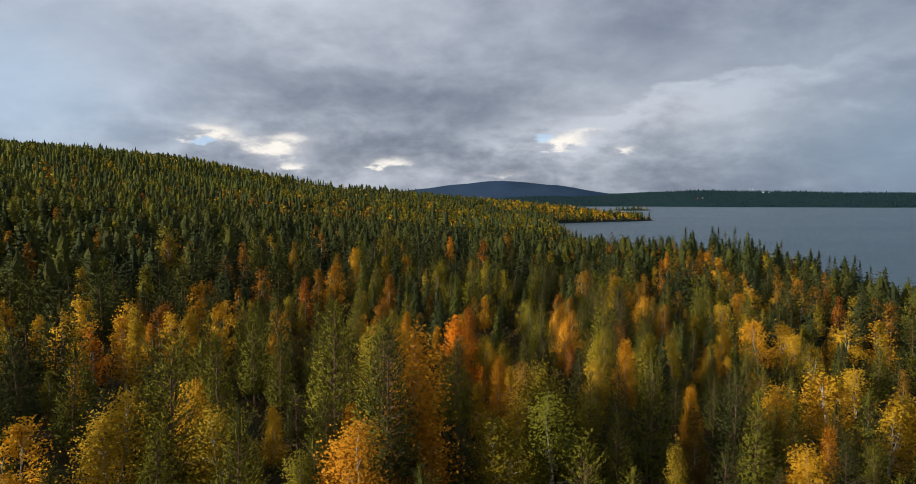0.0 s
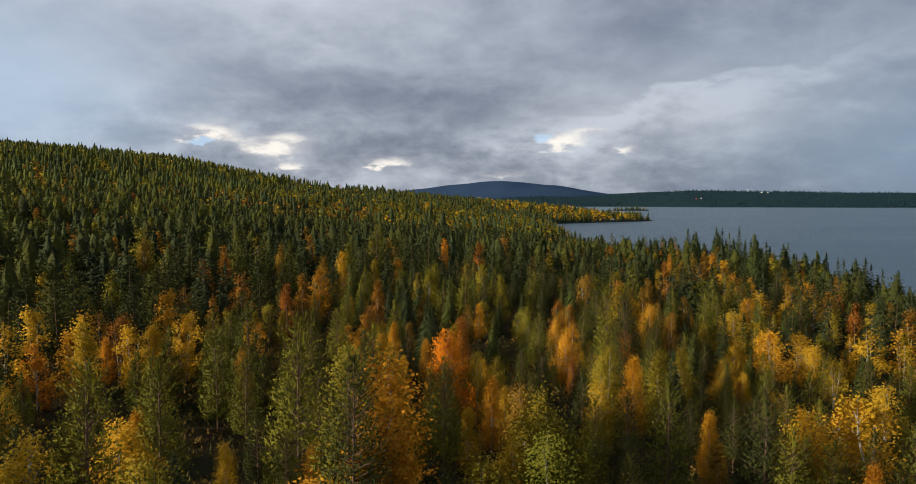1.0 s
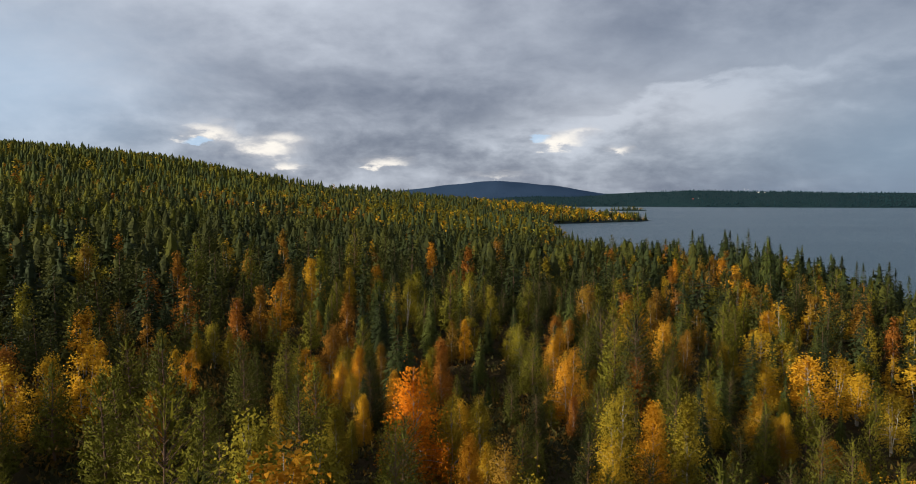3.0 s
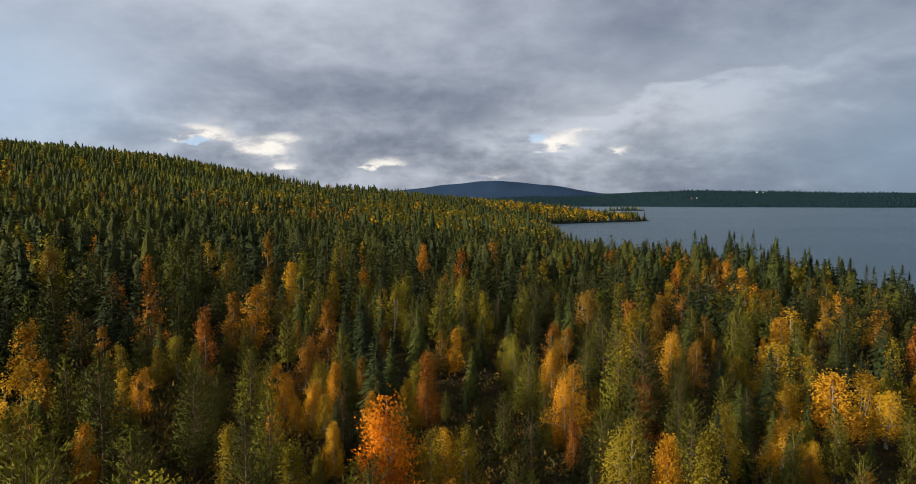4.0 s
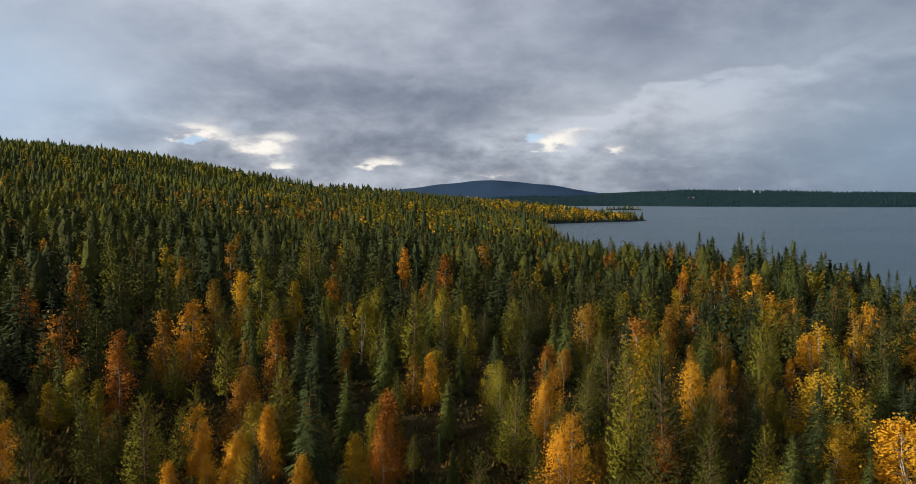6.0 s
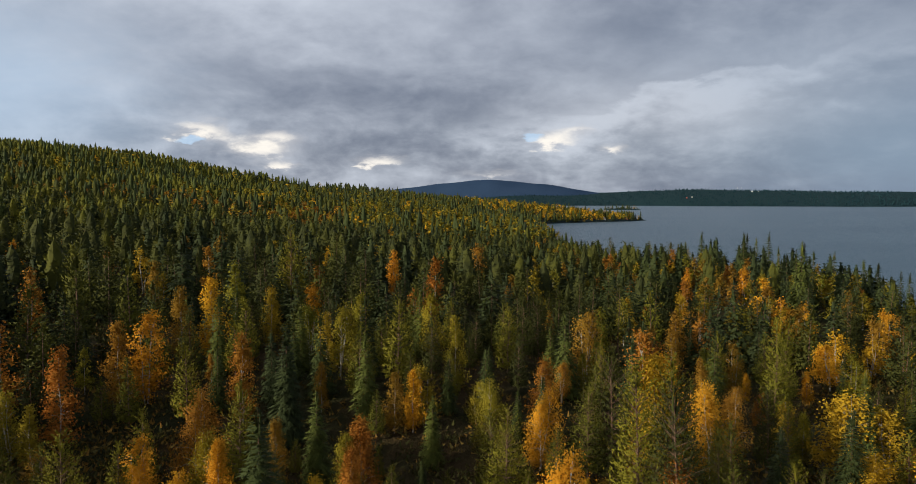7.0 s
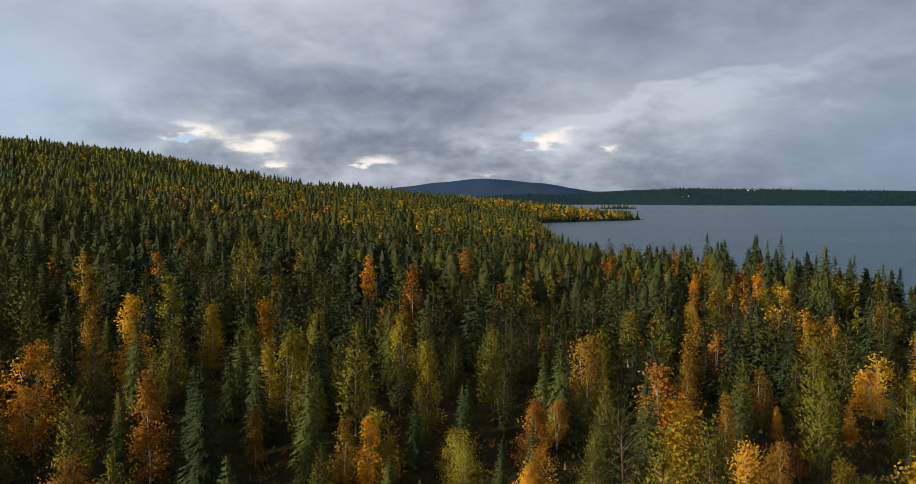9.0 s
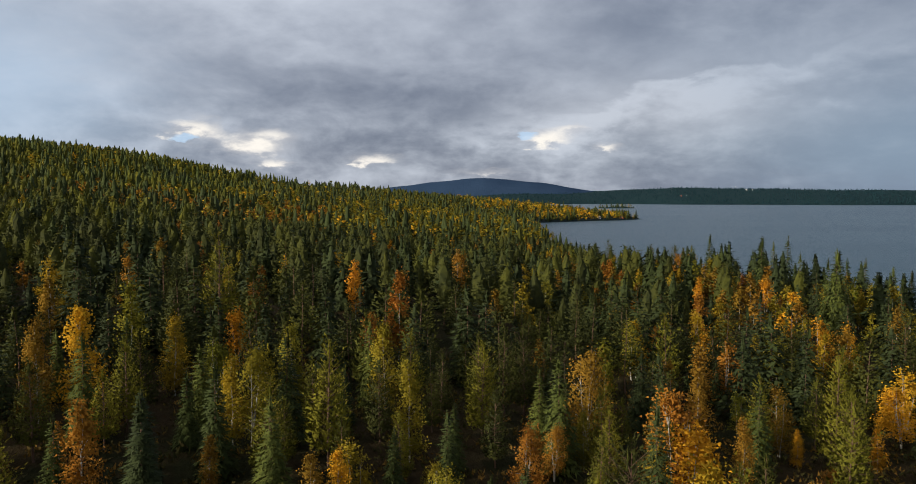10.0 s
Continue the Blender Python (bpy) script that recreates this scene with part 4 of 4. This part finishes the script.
FINE, GOOD, FAIR = grow(1.6), grow(1.0), grow(0.6)
MID = {
    "pine": [(h, pine_shape(h, 0.38, old)) for h, old in ((9.0, False), (8.5, False), (10.0, False), (9.0, False), (10.5, True))],
    "spruce": [(h, spruce_shape(h, 0.38)) for h in (9.5, 11.0, 8.5)],
    "birch": [(h, birch_shape(h, 0.38, w, 1)) for h, w in ((7.5, 1.0), (8.5, 0.85), (7.0, 1.1))],
}
FAR = {k: [(9.0, far_shape(9.0, k, i < 6)) for i in range(10)] for k in SPECIES}   # six of the hillside, four of the distance
BARK = {"pine": M_BARK, "spruce": M_BARK, "birch": M_BIRCH}
NAMES = {"pine": "pine_tree", "spruce": "spruce_tree", "birch": "birch_tree"}
LABELS = {
    "pine": "young olive-green Scots pine on the mossy forest floor",
    "old": "tall Scots pine with a bare trunk and round crown",
    "spruce": "narrow dark-green spruce with drooping boughs",
    "golden": "slender birch in golden-yellow autumn leaf",
    "orange": "birch in amber-orange autumn leaf",
    "flame": "broad birch in flaming orange leaf beside a glade",
    "olive": "birch with leaves turning from green to yellow",
    "russet": "small birch in dull russet autumn leaf",
}
made = {}


def tree(kind, store, shape, hue, x, y, z, scale, turn, wide=1.0):
    """One tree, with its trunk and its crown; the first of each shape is built, the rest are copies."""
    key = (kind, id(store), shape, hue)
    m = pose(x, y, z - 0.12, 0, 0, math.degrees(turn))
    if key not in made:
        h, (trunk, leaves) = store[kind][shape]
        root = new(NAMES[kind])
        label = LABELS[HUES[hue]] if kind == "birch" else LABELS["old"] if kind == "pine" and shape == 3 else LABELS[kind]
        tagged(root, label, "tree", kind + " trees of the near forest")
        part("trunk", mesh_from(kind + "_trunk", trunk[0], trunk[1], BARK[kind], True), root, "white birch stems" if kind == "birch" else "")
        leaves, normals = dress(leaves, kind != "birch")
        part("crown", mesh_from(kind + "_crown", leaves, soup(leaves), SPECIES[kind][hue], tint=np.zeros(len(leaves)), normals=normals), root)
        made[key] = root
        root.matrix_basis = m
    else:
        root = copy_thing(made[key], m)
    root.scale = (scale * wide, scale * wide, scale)
    return root


placed = []
for kind, hue, rows in LANDMARKS:
    for tx, ty, h in rows:
        dull = {0: 2, 1: 3}.get(hue, hue) if (ty > 118 and tx < 62 or ty > 103 and tx < 10) and (tx * 7 + ty * 3) % 5 > 1.2 else hue  # towards the dark stand, duller leaf colours stand in for cloud shade
        placed.append((kind, 0 if kind != "birch" else dull, tx, ty, h, 3 if kind == "pine" and hue else None))
own_x = np.array([p[2] for p in placed] + [0.0])
own_y = np.array([p[3] for p in placed] + [-500.0])

things_mat = {"pine_woods": M_PINE, "spruce_woods": M_SPRUCE, "golden_birches": M_GOLD, "orange_birches": M_ORANGE, "turning_birches": M_OLIVE, "russet_birches": M_RUSSET,
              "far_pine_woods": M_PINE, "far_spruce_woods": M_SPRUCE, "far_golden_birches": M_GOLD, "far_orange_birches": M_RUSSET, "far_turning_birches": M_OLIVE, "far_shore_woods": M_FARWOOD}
BIRCH_WOODS = ("golden_birches", "orange_birches", "turning_birches", "russet_birches")
lots = {k: [] for k in things_mat}
MID_END = 430
x, y, z, r = stand(-340, 150, 8, MID_END, 4.5, 12)
clear_of = np.min((x[:, None] - own_x) ** 2 + (y[:, None] - own_y) ** 2, 1) > 2.7 ** 2
x, y, z = x[clear_of], y[clear_of], z[clear_of]
sort = kinds_at(x, y, r)
sort = np.where((sort == 2) & (y < 155) & (np.abs(x - 0.15 * y) < 46) & (x < 36) & (r.uniform(0, 1, len(x)) < 0.55), 0, sort)   # the birches that stand out there are placed one by one
# how near the strip of country under the flight a tree stands
near = np.maximum(np.maximum(35, np.abs(x - 0.15 * y) / 0.62), y - 80)
near = np.where((y < 24) | (x < -0.74 * y - 26) | (x > 0.72 * y + 36), 140, near)
room = {"pine": 290, "spruce": 290, "birch": 290}
for p in placed:
    room[p[0]] -= 1
for i in np.argsort(near, kind="stable"):
    kind = ("pine", "spruce", "birch")[sort[i]]
    tall = np.interp(y[i], [60, 220], [0.88, 1.0])
    h = {"pine": 9.6, "spruce": 10.2, "birch": 7.4}[kind] * tall * (r.uniform(0.45, 0.92) + 0.16 * math.exp(-((x[i] + 8) / 34) ** 2 - ((y[i] - 132) / 20) ** 2) if near[i] < 75 else r.uniform(0.58, 1.26))
    h *= 1 - 0.55 * math.exp(-((x[i] + 3) / 22) ** 2 - ((y[i] - 111) / 10) ** 2)      # low growth only in the hollow
    h *= 1 - 0.40 * math.exp(-((x[i] + 22) / 13) ** 2 - ((y[i] - 86) / 11) ** 2)
    hue = int(r.choice(4, p=(0.08, 0.08, 0.44, 0.40) if y[i] > 150 else (0.13, 0.10, 0.47, 0.30) if y[i] > 92 else (0.40, 0.12, 0.40, 0.08))) if kind == "birch" else 0
    if near[i] < 70 and room[kind] > 0:
        room[kind] -= 1
        placed.append((kind, hue, x[i], y[i], h, None))
        continue
    if near[i] > 90 and r.uniform() < 0.34:
        continue
    store = FAIR if near[i] < 112 else MID
    base, (stem, leaves) = store[kind][int(r.integers(len(store[kind])))]
    name = BIRCH_WOODS[hue] if kind == "birch" else kind + "_woods"
    # conifer tone is kept low in place of cloud shade, raised on the lit left hill
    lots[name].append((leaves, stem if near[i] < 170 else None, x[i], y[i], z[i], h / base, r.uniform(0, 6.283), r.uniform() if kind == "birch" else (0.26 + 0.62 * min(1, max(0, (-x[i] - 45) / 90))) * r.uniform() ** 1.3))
for kind, hue, tx, ty, h, shape in placed:
    by = max(35, abs(tx - 0.15 * ty) / 0.62, ty - 80)
    store = FINE if by < 42 else GOOD if by < 70 or h > 12.5 else FAIR
    if kind == "pine":
        shape = shape or int(r.integers(3))
    else:
        shape = int(r.integers(len(store[kind])))
    broad = 1.0
    if kind == "birch" and hue == 0 and h > 5.5 and tx > 28:
        shape, broad = 2, 1.5  # broad, many-stemmed birches towards the shore
    elif kind == "birch" and ty < 58 and h > 6:
        shape, broad = 3, 1.3
    if kind == "birch" and hue == 1 and (tx - 3) ** 2 + (ty - 76) ** 2 < 14:
        shape, hue = 2, 4  # the broad orange birch by the glade
    tree(kind, store, shape, hue, tx, ty, float(land(tx, ty)), h / store[kind][shape][0], r.uniform(0, 6.283), 0.85 if kind == "spruce" and ty > 180 else broad)

# woods farther off
for y0, y1, gap in ((MID_END, 800, 7.4), (800, 1120, 8.4), (1120, 1480, 8.2), (2340, 2500, 14)):
    x, y, z, r = stand(-0.72 * y1, 660, y0, y1, gap, int(y0))
    seen = (y < 1120) | (x > -170)
    x, y, z = x[seen], y[seen], z[seen]
    sort = kinds_at(x, y, r)
    for i in range(len(x)):
        kind = ("pine", "spruce", "birch")[sort[i]]
        h = {"pine": 11.8, "spruce": 12.8, "birch": 11.4}[kind] * r.uniform(0.5, 1.25) * (1.2 if kind == "spruce" and r.uniform() < 0.16 else 1.0)
        base, leaves = FAR[kind][int(r.integers(6)) if y[i] < 800 else 6 + int(r.integers(4))]
        name = ("far_golden_birches" if r.uniform() < (0.50 if y[i] > 1040 and x[i] > 0 else 0.10) else "far_turning_birches") if kind == "birch" else "far_" + kind + "_woods"
        if kind == "birch" and y[i] < 600 and x[i] < -60 and r.uniform() < 0.7:
            name = "far_orange_birches"
        shade = 0.55 * float(np.clip(field(x[i], y[i], 38, 2.0) * 1.5 - 0.25, 0, 1)) + 0.37 * r.uniform()
        # far conifers toned down for shade too, and lighter up the lit left slope
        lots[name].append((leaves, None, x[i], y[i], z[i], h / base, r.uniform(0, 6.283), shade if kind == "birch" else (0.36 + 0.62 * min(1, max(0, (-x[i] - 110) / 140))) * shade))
# the wooded far shore
r = np.random.default_rng(77)
n = 4200
fx = r.uniform(300, 2800, n)
fy = 3330 + r.uniform(0, 1, n) ** 1.6 * 1250
fz = land(fx, fy)
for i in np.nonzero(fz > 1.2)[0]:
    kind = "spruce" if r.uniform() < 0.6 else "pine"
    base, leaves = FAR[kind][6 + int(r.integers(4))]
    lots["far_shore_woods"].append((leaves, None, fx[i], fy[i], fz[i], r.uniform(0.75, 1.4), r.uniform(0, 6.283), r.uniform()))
WOODS = {"pine_woods": "dense olive-green pine woods", "spruce_woods": "dark narrow spruces among the pines", "golden_birches": "golden birches scattered through the woods",
         "orange_birches": "orange birches scattered through the woods", "turning_birches": "half-turned birches through the woods", "russet_birches": "russet birches scattered through the woods",
         "far_pine_woods": "distant pine woods over hill and point", "far_spruce_woods": "distant dark spruces along ridge and shore",
         "far_golden_birches": "distant golden birches on the hillside", "far_orange_birches": "drifts of russet-orange birches on the distant hillside", "far_turning_birches": "distant half-turned birches on the hillside", "far_shore_woods": "dark woods along the lake's far shore"}
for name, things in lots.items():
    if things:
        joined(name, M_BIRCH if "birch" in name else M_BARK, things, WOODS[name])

# low growth between the trees
r = np.random.default_rng(31)
n = 9000
bx, by = r.uniform(-75, 95, n), r.uniform(26, 175, n)
bx = np.concatenate([bx, r.normal(-10, 17, 2600)])   # thickest in the glade
by = np.concatenate([by, r.normal(103, 9, 2600)])
bx, by = np.concatenate([bx, r.normal(-22, 9, 1500)]), np.concatenate([by, r.normal(90, 7, 1500)])
bz = land(bx, by)
keep = (bz > 0.8) & (bx > -0.74 * by - 10) & (bx < 0.72 * by + 20)
bx, by, bz = bx[keep], by[keep], bz[keep]
tufts, hues = [], []
for i in range(len(bx)):
    k = 10
    size = r.uniform(0.4, 1.5)
    at = np.c_[r.normal(0, 0.45, (k, 2)) * size, r.uniform(0.0, 0.6, k) * size] + (bx[i], by[i], bz[i])
    tufts.append(sprays(at, r.normal(0, 0.7, (k, 3)) + (0, 0, 0.8), 0.45 * size, 0.26))
    hues.append(np.full(3 * k, 2 + r.uniform()))
v = np.concatenate(tufts)
tagged(new("undergrowth", mesh_from("undergrowth", v, soup(v), M_SHRUB, tint=np.concatenate(hues))), "brown and olive heather, bilberry and saplings", "undergrowth", kind="stuff")


# ---- buildings and masts by the lake ----
def box(bm, x0, x1, y0, y1, z0, z1):
    v = [bm.verts.new(p) for p in ((x0, y0, z0), (x1, y0, z0), (x1, y1, z0), (x0, y1, z0), (x0, y0, z1), (x1, y0, z1), (x1, y1, z1), (x0, y1, z1))]
    for f in ((3, 2, 1, 0), (4, 5, 6, 7), (0, 1, 5, 4), (1, 2, 6, 5), (2, 3, 7, 6), (3, 0, 4, 7)):
        bm.faces.new([v[i] for i in f])


def shell(name, bm, material):
    me = bpy.data.meshes.new(name)
    bm.to_mesh(me)
    bm.free()
    me.materials.append(material)
    return me


def cabin(x, y, w, d, h, wall, label, turn):
    """A small gabled house: walls with gables, a roof with eaves, a door, windows and a chimney."""
    root = tagged(new("house"), label, "house", "houses by the lake")
    bm = bmesh.new()
    box(bm, -w / 2, w / 2, -d / 2, d / 2, -0.6, h)
    for y0 in (-d / 2, d / 2 - 0.12):
        a, b, c = [[bm.verts.new((px, y0 + k * 0.12, pz)) for k in (0, 1)] for px, pz in ((-w / 2, h), (w / 2, h), (0, h + w * 0.38))]
        for q in ((a[0], b[0], c[0]), (a[1], c[1], b[1]), (a[0], c[0], c[1], a[1]), (b[0], b[1], c[1], c[0])):
            bm.faces.new(q)
    part("wall", shell("house_wall", bm, wall), root)
    bm = bmesh.new()
    for s in (-1, 1):
        e = [(s * (w / 2 + 0.35), h - 0.22), (0, h + w * 0.38 + 0.05), (0, h + w * 0.38 + 0.25), (s * (w / 2 + 0.35), h)]
        ends = [[bm.verts.new((px, py, pz)) for px, pz in e] for py in (-d / 2 - 0.4, d / 2 + 0.4)]
        bm.faces.new(ends[0]), bm.faces.new(ends[1][::-1])
        for k in range(4):
            bm.faces.new((ends[0][k], ends[0][(k + 1) % 4], ends[1][(k + 1) % 4], ends[1][k]))
    bmesh.ops.recalc_face_normals(bm, faces=bm.faces)
    roof = part("roof", shell("house_roof", bm, M_ROOF), root, "grey sheet roof")
    bm = bmesh.new()
    box(bm, w * 0.12, w * 0.12 + 0.6, 0, 0.6, h + w * 0.2, h + w * 0.38 + 0.8)
    part("chimney", shell("house_chimney", bm, M_ROCK), roof)
    bm = bmesh.new()
    box(bm, -0.5, 0.5, -d / 2 - 0.06, -d / 2 + 0.02, 0, 2.05)
    part("door", shell("house_door", bm, M_ROOF), root)
    for px in (-w * 0.32, w * 0.32):
        bm = bmesh.new()
        box(bm, px - 0.5, px + 0.5, -d / 2 - 0.05, -d / 2 + 0.02, 1.0, 2.1)
        part("window", shell("house_window", bm, M_ROOF), root)
    root.matrix_basis = pose(x, y, float(land(x, y)) + 0.1, 0, 0, turn)
    return root


def mast(x, y, z, h, label):
    """A tapering white tower with a platform and an aerial."""
    root = tagged(new("mast"), label, "mast", "masts on the far ridge")
    v, f = tube([(0, 0, 0), (0, 0, h * 0.8)], (h * 0.03, h * 0.02), 8)
    part("shaft", mesh_from("mast_shaft", v, f, M_WHITE), root)
    v, f = tube([(0, 0, h * 0.76), (0, 0, h * 0.78), (0, 0, h * 0.84), (0, 0, h * 0.85)], (h * 0.02, h * 0.045, h * 0.045, h * 0.02), 8)
    part("platform", mesh_from("mast_platform", v, f, M_WHITE), root)
    v, f = tube([(0, 0, h * 0.84), (0, 0, h)], (h * 0.015, h * 0.008), 6)
    part("aerial", mesh_from("mast_aerial", v, f, M_WHITE), root)
    root.matrix_basis = pose(x, y, z - 1.0)
    return root


for a, y, w, wall, label, turn in (
        (0.2225, 1174, 3.8, M_WHITE, "white-painted cabin on the wooded point", 12),
        (0.2540, 1204, 4.0, M_RED, "small red boathouse by the water's edge", -20),
        (0.2600, 1226, 3.0, M_ROCK, "small grey boathouse at the tip of the point", 25),
        (0.3400, 3860, 8, M_RED, "red house among trees on the far shore", -10),
        (0.3480, 3880, 5, M_WHITE, "white house among trees on the far shore", 20),
        (0.4330, 4180, 6.5, M_WHITE, "large white building on the far hillside", 5),
        (0.4420, 4170, 5, M_WHITE, "white house beside a larger building", -12)):
    cabin(a * y, y, w, w * 1.4, w * 0.48, wall, label, turn)
for a, y in ((0.4130, 4640), (0.4180, 4655)):
    mast(a * y, y, float(land(a * y, y)), 22, "pale mast standing on the far wooded ridge")
mast(0.0585 * 4780, 4780, float(fell_height(np.array(0.0585 * 4780), np.array(4780.0))), 16, "small mast on top of the distant fell")
